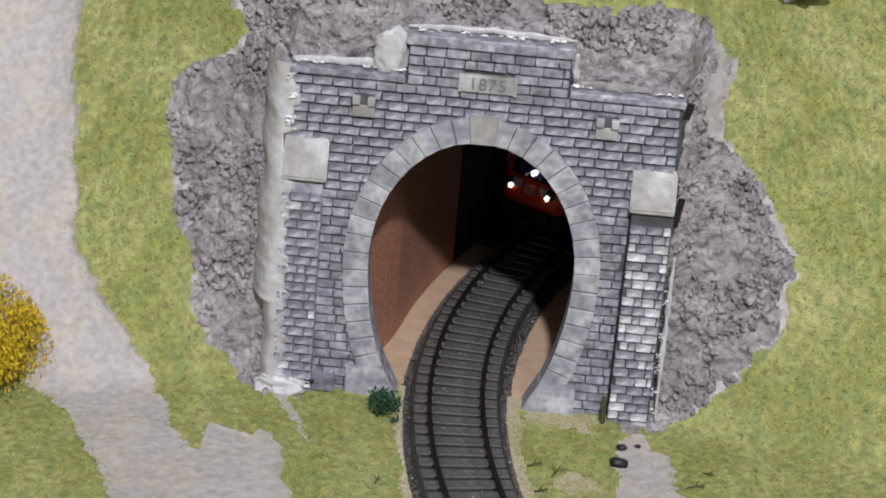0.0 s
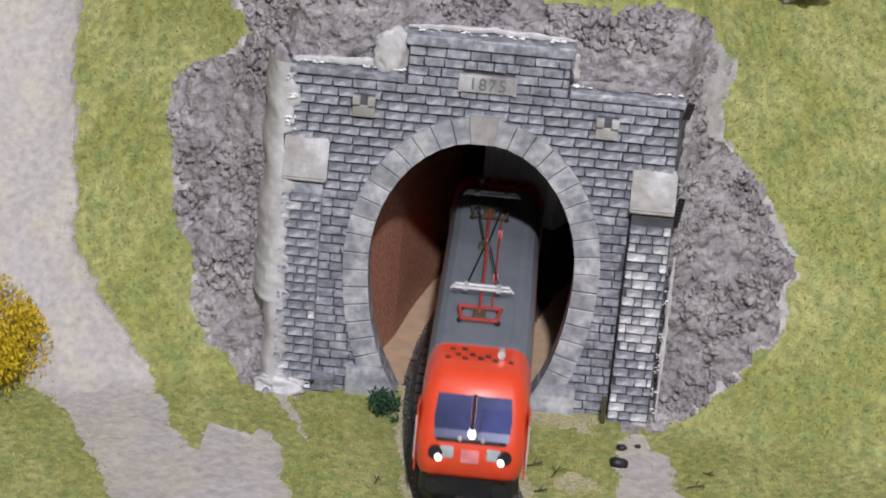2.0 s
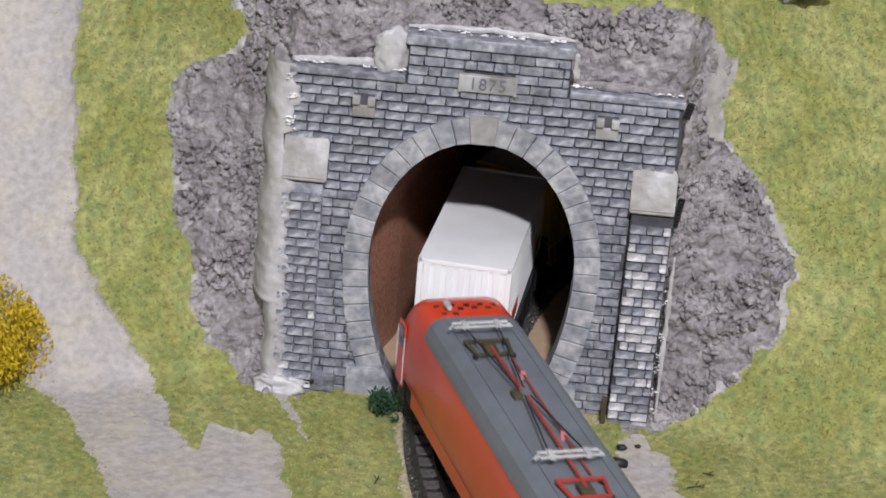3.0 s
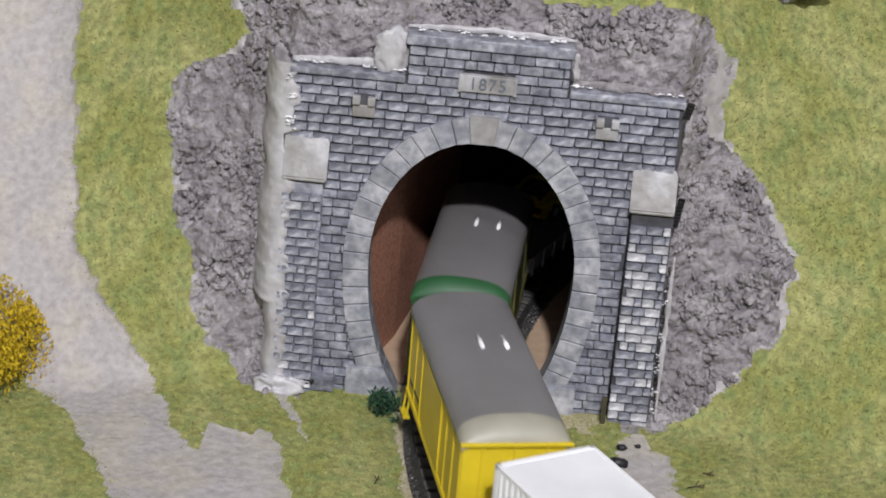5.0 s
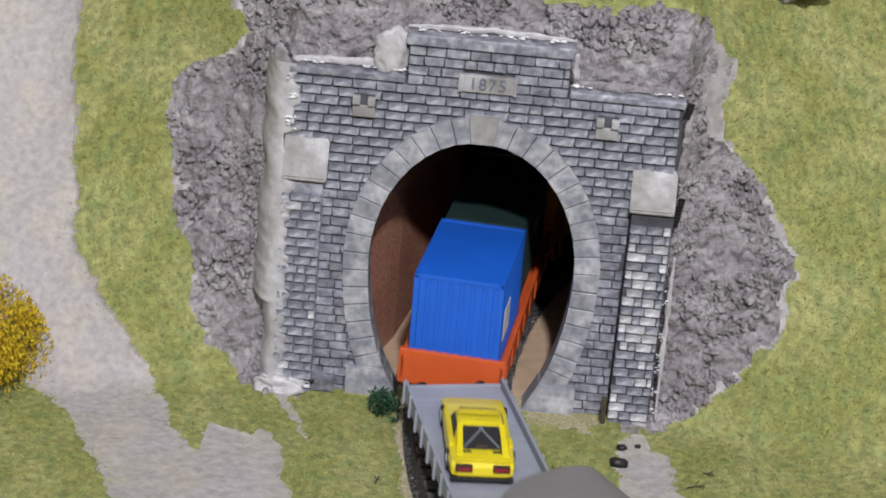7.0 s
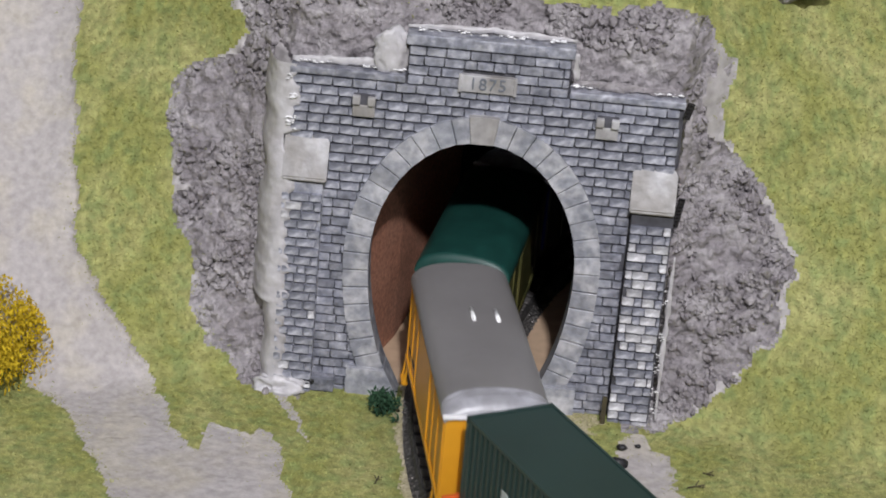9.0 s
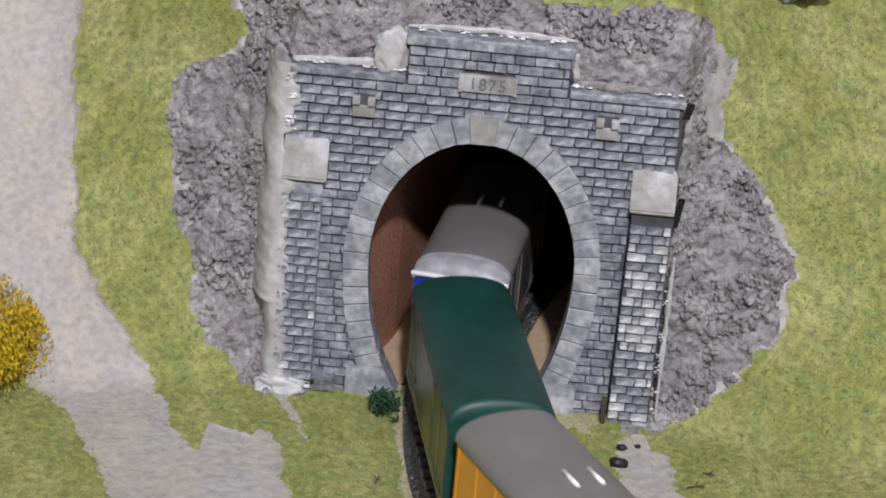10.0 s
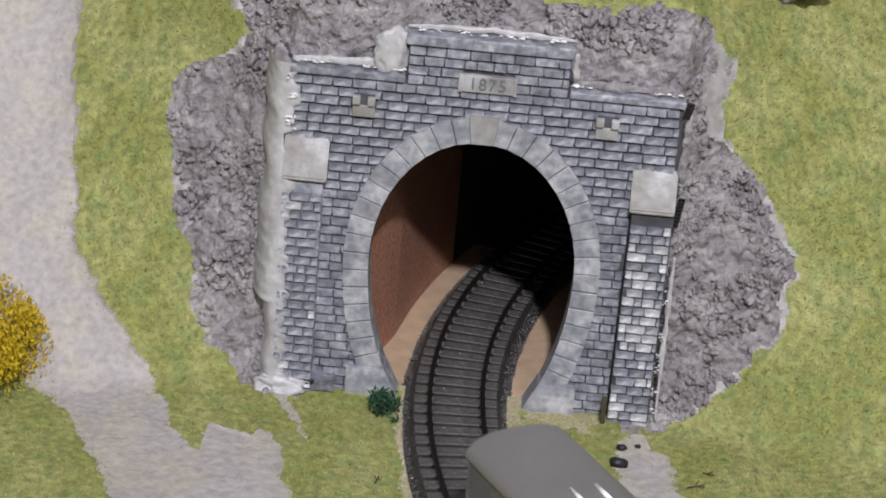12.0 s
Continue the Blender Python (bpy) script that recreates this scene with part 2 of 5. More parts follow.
ROCK_L = [(-10, -31), (-6, -36), (8, -49), (21, -53), (36, -57), (55, -61), (59, -59), (61, -50), (65, -45), (70, -50), (75, -46)]
ROCK_R = [(-10, 33), (-4, 39), (8, 49), (20, 58), (34, 61), (44, 54), (54, 43.5), (68, 44), (77, 37)]
PATH_OUT = [(-80, -38), (-43, -55.5), (-33.5, -60), (-25, -64), (-11.5, -69.5), (-2, -78), (6, -85), (23, -92), (60, -130), (120, -140)]
PATH_IN = [(-80, -18), (-50, -30), (-34, -40), (-26, -46.5), (-19.5, -50.5), (-5.5, -54.5), (3.5, -59), (9, -63), (14.5, -67), (20.5, -70.5), (26, -74.5), (41.5, -77), (63, -80.5), (120, -82)]


def track_gap(x, y):
    """Distance from the middle of the line, near the tunnel mouth."""
    return abs(math.hypot(x - CX, y - CY) - RAD)


def land():
    fine_x = np.arange(-96, 96.1, 0.55)
    xs = np.concatenate([np.linspace(-700, -100, 30), fine_x, np.linspace(100, 700, 30)])
    vs = np.concatenate([np.linspace(-700, -70, 30), np.arange(-66, 116.1, 0.55), np.linspace(121, 700, 40)])
    Y, Z = ground_base(xs, vs)
    nx, nv = len(xs), len(vs)
    kind = np.zeros((nx, nv), int)
    pts = np.zeros((nx, nv, 3))
    for i in range(nx):
        x = xs[i]
        for j in range(nv):
            y, z, v = Y[i, j], Z[i, j], vs[j]
            w = 2.2 * noise.noise(Vector((x * 0.11, v * 0.11, 3.0))) + 1.5 * noise.noise(Vector((x * 0.4, v * 0.4, 7.0)))
            rock_in = min(v + 12, 76.0 + w - v, x - table(v, ROCK_L) + w, table(v, ROCK_R) + w - x) if v < 80 else -9
            if v < 6 and abs(x) < 30:
                rock_in = -9
            path_in = min(x - table(v, PATH_OUT) + w, table(v, PATH_IN) + 0.7 * w - x)
            block_in = min(x + 44.5 + 0.5 * w, -17.6 - (x + 44) * 0.75 - v + 0.6 * w, -33 + (-26 - v) * 0.3 - x + 0.6 * w)
            patch_in = 1 - math.hypot((x - 34.5 + w) / 5.5, (v + 27) / 15)
            dry_in = max(0.75 - math.hypot((x - 19) / 10, (v + 9) / 6) + 0.35 * w * 0.5, 0.5 - math.hypot((x - 22) / 9, (v + 33) / 8) + 0.3 * w * 0.5)
            strip_in = 1.5 + (v + 6) * 0.06 - abs(x + 35 - (-6 - v) * 0.42 - w * 0.6) if -28 < v < -4 else -9
            tg = track_gap(x, y)
            margin_in = ((11.0 if x < 0 else 11.7) + 0.6 * w - tg) if (v < 5 and y < 6 and x < 60 and y > -120) else -9
            if x > 0 and margin_in < 0 and v < 4 and x < 24:
                margin_in = (13.2 + 1.2 * w - tg) if y > -9 + w else margin_in
            k = 0
            if path_in > 0 or block_in > 0 or patch_in > 0 or strip_in > 0 or margin_in > 0:
                k = 1
            if margin_in > 0 and path_in < 0 and patch_in < 0:
                k = 4
            if k == 0 and dry_in > 0:
                k = 4
            if rock_in > 0:
                k = 2
                skirt = 0.3 + 4.6 * noise.noise(Vector((x * 0.09, v * 0.09, 11.0))) + 1.6 * noise.noise(Vector((x * 0.45, v * 0.45, 12.0))) + (0.6 if x > 36 else 0.0)
                if rock_in < skirt and v > 2 and abs(x) > 37:
                    k = 3
            kind[i, j] = k
            d = 0.9 * noise.noise(Vector((x * 0.05, v * 0.05, 1))) + 0.25 * noise.noise(Vector((x * 0.5, v * 0.5, 2)))
            if k == 3:
                d += 0.3 * min(1.0, rock_in) + 0.5 * noise.noise(Vector((x * 0.3, v * 0.3, 6))) + 0.3 * noise.noise(Vector((x * 0.9, v * 0.9, 6)))
            elif k == 2:
                r = min(1.0, rock_in / 2.0)
                q = Vector((x, y, z))
                bend = Vector((noise.noise(q * 0.35), noise.noise(q * 0.35 + Vector((9, 0, 0))), noise.noise(q * 0.35 + Vector((0, 9, 0)))))
                big = noise.noise(q * 0.09)
                lump = noise.voronoi(q * 0.26 + bend * 0.5)[0]
                crumb = noise.voronoi(q * 0.62 + bend * 0.6)[0]
                busy = max(0.0, min(1.0, 0.55 + 1.6 * noise.noise(q * 0.12 + Vector((4, 4, 4)))))
                crack = max(0.0, 1 - (lump[1] - lump[0]) / 0.11) * (1.0 if noise.noise(q * 0.17 + Vector((7, 1, 2))) > -0.05 else 0.0)
                d += r * (1.3 * big + 1.1 * min(lump[1] - lump[0], 0.5) - 1.3 * crack + busy * 2.1 * min(crumb[1] - crumb[0], 0.42) + 0.8 * noise.noise(q * 0.55) + 0.7 * noise.noise(q * 1.1) - 0.5)
                edge = 4.5 + 2.2 * noise.noise(Vector((v * 0.13, 2.0, 8.0))) + 1.2 * noise.noise(Vector((v * 0.6, x * 0.6, 1.0)))
                if x < -34 and x > -35 - edge and 14 + w < v < 62 + 2 * w:
                    k = kind[i, j] = 3
                    d = 0.4 + 0.5 * big + 0.15 * noise.noise(q * 0.5)
            elif k == 1:
                d += -0.35 + 0.1 * noise.noise(Vector(((x + v) * 0.3, (v - x) * 0.1, 5))) + 0.14 * noise.noise(Vector((x * 0.9, v * 0.9, 5)))
            else:
                d += 0.35
            flat = 1.0 if v > 4 else 0.35
            if abs(x) < 35.4 and v < 60:
                d = 0
            if tg < 12 and v < 5:
                d = min(d, 0.1) - 0.1
            slope = math.radians(60) if v > 3 else math.radians(10)
            pts[i, j] = (x, y - d * flat * math.sin(slope), z + d * flat * math.cos(slope))
    names = (("ground", "turf", "sloping green flocked grass of the model hillside", "grass"),
             ("pavement", "path", "pale grey sandy footpath across the grass slope", "path"),
             ("rock_face", "rock", "rough grey plaster rock around the tunnel portal", "rock"),
             ("plaster_joint", "skirt", "smooth pale plaster skirt round the rock", "plaster"),
             ("verge", "dry", "straw-coloured dry verge beside the track", "grass"))
    for k, (name, mat, label, cat) in enumerate(names):
        index, verts, faces = {}, [], []
        for i in range(nx - 1):
            for j in range(nv - 1):
                if max(kind[i, j], 0) != k:
                    continue
                xm, zm, vm = xs[i] + 0.27, Z[i, j], vs[j]
                # the tunnel mouth stays open, and the line has its own bed inside
                if vm > -1.5 and abs(xm) < 24 and zm < 53 and vm < 60:
                    continue
                f = []
                for a, b in ((i, j), (i + 1, j), (i + 1, j + 1), (i, j + 1)):
                    if (a, b) not in index:
                        index[a, b] = len(verts)
                        verts.append(pts[a, b])
                    f.append(index[a, b])
                faces.append(f)
        tagged(part(name, (verts, faces), M[mat], smooth=True), label, cat, kind="structure")
    return xs, vs, pts, kind


XS, VS, LAND, KIND = land()


def grass_fibres(count):
    """Short flock fibres on the turf, thinning out over its edges."""
    rng = np.random.default_rng(4)
    cols = np.where((XS > -95) & (XS < 95))[0]
    rows = np.where((VS > -64) & (VS < 112))[0]
    ii, jj = rng.choice(cols, count), rng.choice(rows, count)
    spread = (rng.normal(0, 1, (count, 2)) * np.where(rng.random((count, 1)) < 0.16, 5.5, 2.0)).astype(int)
    i2, j2 = np.clip(ii + spread[:, 0], 0, len(XS) - 2), np.clip(jj + spread[:, 1], 0, len(VS) - 2)
    keep = ((KIND[ii, jj] == 0) | ((KIND[ii, jj] == 4) & (rng.random(count) < 0.35))) & ((KIND[i2, j2] != 3) | (rng.random(count) < 0.4)) & ~((np.abs(XS[i2]) < 36.5) & (VS[j2] > -4) & (VS[j2] < 70))
    i2, j2 = i2[keep], j2[keep]
    n = len(i2)
    u, w = rng.random((n, 1)), rng.random((n, 1))
    p = LAND[i2, j2] + u * (LAND[i2 + 1, j2] - LAND[i2, j2]) + w * (LAND[i2, j2 + 1] - LAND[i2, j2])
    keep = np.abs(np.hypot(p[:, 0] - CX, p[:, 1] - CY) - RAD) > 10.6
    p, i2, j2 = p[keep], i2[keep], j2[keep]
    n = len(p)
    turn, size = rng.random(n) * 6.283, 0.14 + 0.24 * rng.random((n, 1))
    hill = (VS[j2] > 3)[:, None]
    lean = rng.normal(0, 1, (n, 3)) * np.where(hill, (0.75, 0.5, 0.7), (0.8, 0.8, 0.4)) + np.where(hill, (0.0, -0.35, 0.25), (0.0, 0.0, 0.35))
    up = lean * size
    s = np.where(hill, np.stack([np.cos(turn), 0.35 * np.sin(turn), 0.9 * np.sin(turn)], 1), np.stack([np.cos(turn), np.sin(turn), np.zeros(n)], 1)) * 0.11
    verts = np.stack([p - s, p + s, p + up + s * 0.6, p + up - s * 0.6], 1).reshape(-1, 3)
    faces = np.arange(4 * n).reshape(-1, 4).tolist()
    tagged(part("grass", (verts.tolist(), faces), M["fibre"]), "short green and straw flock grass fibres on the slope", "grass", kind="stuff")


grass_fibres(420000)

# ---- the tunnel: hardboard walls and roof, plywood floor ----


def wall_strip(name, side, z0, z1, s0, s1, mat, label, thick=3.0, step=6.0, kind="structure"):
    n = int((s1 - s0) / step) + 1
    rings = []
    for k in range(n + 1):
        s = s0 + (s1 - s0) * k / n
        flare = 4.5 * max(0.0, min(1.0, (s + 24) / 19)) ** 1.5
        here = side + math.copysign(flare, side) if side < 0 else side
        a, b = along(s, here), along(s, here + math.copysign(thick, side))
        rings.append([(a[0], a[1], z0), (b[0], b[1], z0), (b[0], b[1], z1), (a[0], a[1], z1)])
    return tagged(part(name, loft(rings), M[mat]), label, "tunnel wall", kind=kind)


wall_strip("wall_west", -15.0, -4.0, 62.0, -60, -5, "board", "reddish brown hardboard lining inside the tunnel")
# Inner and east linings and the deep floor carry tunnel shade as near-black colour.
wall_strip("wall_west_inner", -15.0, -4.0, 62.0, -420, -60.4, "dark", "hardboard lining deep in the tunnel, its shade put into a near-black colour")
wall_strip("wall_east", 20.5, -4.0, 62.0, -420, -9, "dark", "hardboard lining inside the tunnel, its shade put into a near-black colour")
for name, s0, s1, mat, label in (("floor", -72, -3, "floorwood", "pale plywood trackbed board inside the tunnel"), ("floor_inner", -420, -72.4, "dark", "trackbed board deep in the tunnel, coloured near black as shade")):
    rings = []
    for k in range(41):
        s = s0 + (s1 - s0) * k / 40
        a, b = along(s, -24), along(s, 28)
        rings.append([(a[0], a[1], -6), (b[0], b[1], -6), (b[0], b[1], -4.2), (a[0], a[1], -4.2)])
    tagged(part(name, loft(rings), M[mat]), label, "floor", kind="structure")
# The roof board also has the tunnel's shade put into its colour.
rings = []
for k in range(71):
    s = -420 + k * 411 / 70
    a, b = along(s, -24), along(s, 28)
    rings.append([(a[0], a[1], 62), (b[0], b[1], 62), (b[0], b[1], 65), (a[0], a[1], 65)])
tagged(part("ceiling", loft(rings), M["dark"]), "hardboard roof over the tunnel, coloured near black as shade", "ceiling", kind="structure")

# ---- track ----


def sweep(profile, s0, s1, step=4.0):
    n = max(2, int((s1 - s0) / step))
    rings = []
    for k in range(n + 1):
        s = s0 + (s1 - s0) * k / n
        ring = []
        for side, z in profile:
            x, y, _ = along(s, side)
            ring.append((x, y, z))
        rings.append(ring)
    return loft(rings)


track = thing("railway_track", "single curved model track on dark moulded ballast", "track")
part("ballast", sweep([(-10.4, -4.4), (-8.5, -2.5), (-8.1, -1.8), (-7.6, -1.62), (7.6, -1.62), (8.1, -1.8), (8.5, -2.5), (10.4, -4.4)], -700, 700), M["ballast"], track, "dark grey moulded ballast bed")
for side in (-4.9, 4.9):
    part("rail", sweep([(side - 0.75, -1.75), (side - 0.75, -1.5), (side - 0.18, -1.3), (side - 0.2, -0.5), (side - 0.42, -0.4), (side - 0.42, -0.06), (side - 0.3, 0),
                        (side + 0.3, 0), (side + 0.42, -0.06), (side + 0.42, -0.4), (side + 0.2, -0.5), (side + 0.18, -1.3), (side + 0.75, -1.5), (side + 0.75, -1.75)], -700, 700), M["rail"], track, "dark browned rail")


def sleepers():
    tie = bmesh.new()
    box(-1.3, 1.3, -7.7, 7.7, -3.4, -1.3, 0.2, tie)
    bmesh.ops.scale(tie, vec=(MM, MM, MM), verts=tie.verts)
    me = bpy.data.meshes.new("sleeper")
    tie.to_mesh(me)
    tie.free()
    me.materials.append(M["sleeper"])
    for k in range(-36, 37):
        x, y, h = along(k * 3.95)
        ob = new("sleeper", me)
        ob.parent = track
        ob.matrix_basis = pose(x * MM, y * MM, 0, 0, 0, math.degrees(h))
    verts, faces = [], []
    for k in [*range(-176, -36), *range(37, 177)]:
        x, y, h = along(k * 3.95)
        turn, base = Matrix.Rotation(h, 3, "Z"), len(verts)
        for dx in (-1.3, 1.3):
            for dy in (-7.7, 7.7):
                for z in (-3.4, -1.3):
                    q = turn @ Vector((dx, dy, 0))
                    verts.append((x + q.x, y + q.y, z))
        faces += [[base + i for i in f] for f in ((0, 1, 3, 2), (4, 6, 7, 5), (0, 4, 5, 1), (2, 3, 7, 6), (1, 5, 7, 3), (0, 2, 6, 4))]
    tagged(part("sleepers", (verts, faces), M["sleeper"], track, "sleepers of the line beyond the tunnel mouth"), kind="stuff")
    chair = box(-0.5, 0.5, -0.7, 0.7, -1.7, -1.1, 0.1)
    bmesh.ops.scale(chair, vec=(MM, MM, MM), verts=chair.verts)
    ch = bpy.data.meshes.new("rail_chair")
    chair.to_mesh(ch)
    chair.free()
    ch.materials.append(M["sleeper"])
    for k in range(-16, 14):
        for side in (-4.9, 4.9):
            x, y, h = along(k * 3.95, side)
            ob = new("rail_chair", ch)
            ob.parent = track
            ob.matrix_basis = pose(x * MM, y * MM, 0, 0, 0, math.degrees(h))


sleepers()


def ballast_chips(count, seed, mat, label):
    rng = random.Random(seed)
    verts, faces = [], []
    for _ in range(count):
        s, side = rng.uniform(-75, 60), rng.choice((-1, 1)) * (rng.uniform(7.6, 10.6) if rng.random() < 0.6 else rng.uniform(0.0, 7.7))
        if 4.0 < abs(side) < 5.9 or (abs(side) < 7.7 and (0.28 < (s / 3.95) % 1 < 0.72 or rng.random() < 0.6)):
            continue
        x, y, _ = along(s, side)
        z = (-2.75 if (s / 3.95) % 1 > 0.3 and (s / 3.95) % 1 < 0.7 else -1.4) if abs(side) < 7.6 else -2.2 - (abs(side) - 7.9) * 0.85
        r = rng.uniform(0.12, 0.34)
        k = len(verts)
        for a, b, c in ((1, 0, 0), (0, 1, 0), (-1, 0, 0), (0, -1, 0), (0, 0, 1)):
            verts.append((x + a * r * rng.uniform(0.6, 1.3), y + b * r * rng.uniform(0.6, 1.3), z + c * r))
        faces += [(k, k + 1, k + 4), (k + 1, k + 2, k + 4), (k + 2, k + 3, k + 4), (k + 3, k, k + 4)]
    tagged(part("ballast_stone", (verts, faces), M[mat], track, label), kind="stuff")


ballast_chips(9000, 9, "sleeper", "loose dark ballast chips")
ballast_chips(420, 10, "path", "scattered pale grit on the ballast")


# ---- the portal: grey moulded stonework ----
HALF, SPRING, UP_H, LOW_H, RING = 18.8, 24.0, 24.1, 34.9, 4.7
FOOT = -5.0


def arch_half(z, grow=0.0):
    """Half width of the opening at height z, with an outline grown outwards."""
    h = (UP_H if z >= SPRING else LOW_H) + grow
    q = 1 - ((z - SPRING) / h) ** 2
    return (HALF + grow) * math.sqrt(q) if q > 0 else 0.0


def arch_point(a, grow=0.0):
    """Point of the arch outline at angle a from the crown, along a curved side."""
    h = UP_H if math.cos(a) >= 0 else LOW_H
    x, z = HALF * math.sin(a), SPRING + h * math.cos(a)
    nx, nz = math.sin(a) / HALF, math.cos(a) / h
    n = math.hypot(nx, nz)
    return x + nx / n * grow, z + nz / n * grow


END = math.pi - math.asin(arch_half(2.0) / HALF)
portal = tagged(thing("tunnel_portal", "grey moulded stone tunnel portal with arched opening and year plaque", "tunnel portal"), kind="structure")


def backing():
    """The solid wall behind the stones, pierced by the arch."""
    outer = [(-35.5, FOOT), (-35.0, 58.6), (-14.4, 58.6), (-14.4, 66.6), (14.4, 66.6), (14.4, 58.6), (35.0, 58.6), (35.8, FOOT)]
    n = 40
    arc = [arch_point(-END + 2 * END * k / n, 0.4) for k in range(n + 1)]
    arc = [(arc[0][0], FOOT)] + arc + [(arc[-1][0], FOOT)]
    loop = outer[:1] + outer[1:] + arc[::-1]
    bm = bmesh.new()
    front = [bm.verts.new((x, 0.55, z)) for x, z in loop]
    back = [bm.verts.new((x, 4.6, z)) for x, z in loop]
    k = len(loop)
    for i in range(k):
        bm.faces.new((front[i], front[(i + 1) % k], back[(i + 1) % k], back[i]))
    for vs in (front, back):
        edges = []
        for i in range(k):
            edges.append(bm.edges.get((vs[i], vs[(i + 1) % k])))
        bmesh.ops.triangle_fill(bm, use_beauty=True, use_dissolve=False, edges=edges)
    part("backing", bm, M["joint"], portal, "dark recessed mortar backing")


backing()


def stone_mesh(length, height, depth, seed):
    """A worn flat block with eased corners; the back stays open in the wall."""
    rng = random.Random(seed)

    def j(q):
        return rng.uniform(-q, q)
    a, b = length / 2, height / 2
    c = 0.16
    rim = [(-a + c, -b), (a - c, -b), (a, -b + c), (a, b - c), (a - c, b), (-a + c, b), (-a, b - c), (-a, -b + c)]
    rim = [(x + j(0.07), z + j(0.07)) for x, z in rim]
    lean, skew, out = rng.uniform(-0.02, 0.12), rng.uniform(-0.025, 0.025), -0.22 + j(0.1)
    verts = [(x, depth, z) for x, z in rim] + [(x, 0.1 + j(0.04), z) for x, z in rim]
    verts += [(x * (1 - 0.12 / a), out + lean * z + skew * x, z * 0.86) for x, z in rim]
    faces = [(r + i, r + (i + 1) % 8, r + 8 + (i + 1) % 8, r + 8 + i) for r in (0, 8) for i in range(8)]
    faces.append(tuple(range(16, 24)))
    return verts, faces


def clear_of_ring(x0, x1, z0, z1):
    """The free stretches of a course between x0 and x1 beside the arch ring."""
    w = min(arch_half(z, RING - 0.2) for z in (z0, (z0 + z1) / 2, z1)) if z0 < SPRING + UP_H + RING else 0
    if w <= 0:
        return [(x0, x1)]
    return [s for s in ((x0, -w), (w, x1)) if s[1] - s[0] > 0.7]


def courses():
    rng = random.Random(21)
    pitch, gap = 1.78, 0.31
    sizes = [1.4, 2.2, 2.9, 3.5, 4.2]
    shared = {}
    for i, length in enumerate(sizes):
        for v in range(4):
            shape = stone_mesh(length, pitch - gap, 0.7, 31 * i + v)
            shared[i, v, 0] = mesh_of("brick", *shape, M["stone"])
            shared[i, v, 1] = mesh_of("brick", *shape, M["daub"])
    blocks = []
    z, row = FOOT + 0.4, 0
    while z + pitch < 66.2:
        lim = 14.2 if z > 57.0 else 34.6
        inner = 27.6 if z < 37.5 else lim
        x_max = min(lim, inner)
        for x0, x1 in clear_of_ring(-x_max - (0.7 if z < 37.5 else 0.0), x_max, z, z + pitch):
            if 57.2 < z + pitch / 2 < 60.9:
                spans = [s for s in ((x0, -4.6), (4.6, x1))]
            else:
                spans = [(x0, x1)]
            for a, b in spans:
                x = a - (rng.uniform(0.2, 1.6) if row % 2 else 0)
                while x < b - 0.5:
                    k = rng.choice((1, 2, 3, 3, 3, 4, 4))
                    s, e = max(a, x), min(b, x + sizes[k])
                    x += sizes[k] + 0.06
                    if e - s < 0.6:
                        continue
                    k = min(range(5), key=lambda q: abs(sizes[q] - (e - s)))
                    blocks.append(((s + e) / 2, z + pitch / 2, k, (e - s) / sizes[k], 0.0))
        z, row = z + pitch, row + 1
    # buttress faces
    for sign in (-1, 1):
        z, row = FOOT + 0.2, 0
        while z + pitch < 37.6:
            a, b = 27.9, 35.2
            x = a - (1.6 if row % 2 else 0)
            while x < b - 0.5:
                k = rng.choice((0, 1, 1, 2, 2, 3))
                s, e = max(a, x), min(b, x + sizes[k])
                x += sizes[k] + 0.06
                if e - s < 0.6:
                    continue
                k = min(range(5), key=lambda q: abs(sizes[q] - (e - s)))
                blocks.append((sign * (s + e) / 2, z + pitch / 2, k, (e - s) / sizes[k], -2.6))
            z, row = z + pitch, row + 1
    rest_v, rest_f = [], []
    order = sorted(range(len(blocks)), key=lambda i: (blocks[i][4], abs(blocks[i][1] - 47)))
    single = set(order[:300])
    for i, (x, z, k, stretch, y) in enumerate(blocks):
        v = rng.randrange(4)
        tilt = rng.uniform(-0.8, 0.8)
        out = y + rng.uniform(-0.12, 0.12)
        if i in single:
            white = 1 if y < -1 and rng.random() < (0.36 if x > 0 else 0.14) else 0
            ob = new("brick", shared[k, v, white])
            ob.parent = portal
            ob.matrix_basis = pose(x * MM, out * MM, z * MM, 0, tilt, 0) @ Matrix.Diagonal((stretch, 1, 1, 1))
        else:
            vv, ff = stone_mesh(sizes[k] * stretch, pitch - gap, 0.7, 1000 + i)
            base = len(rest_v)
            rest_v += [(a + x, b + out, c + z) for a, b, c in vv]
            rest_f += [tuple(q + base for q in f) for f in ff]
    tagged(part("bricks", (rest_v, rest_f), M["stones"], portal), "small grey stone blocks of the portal wall", kind="stuff")


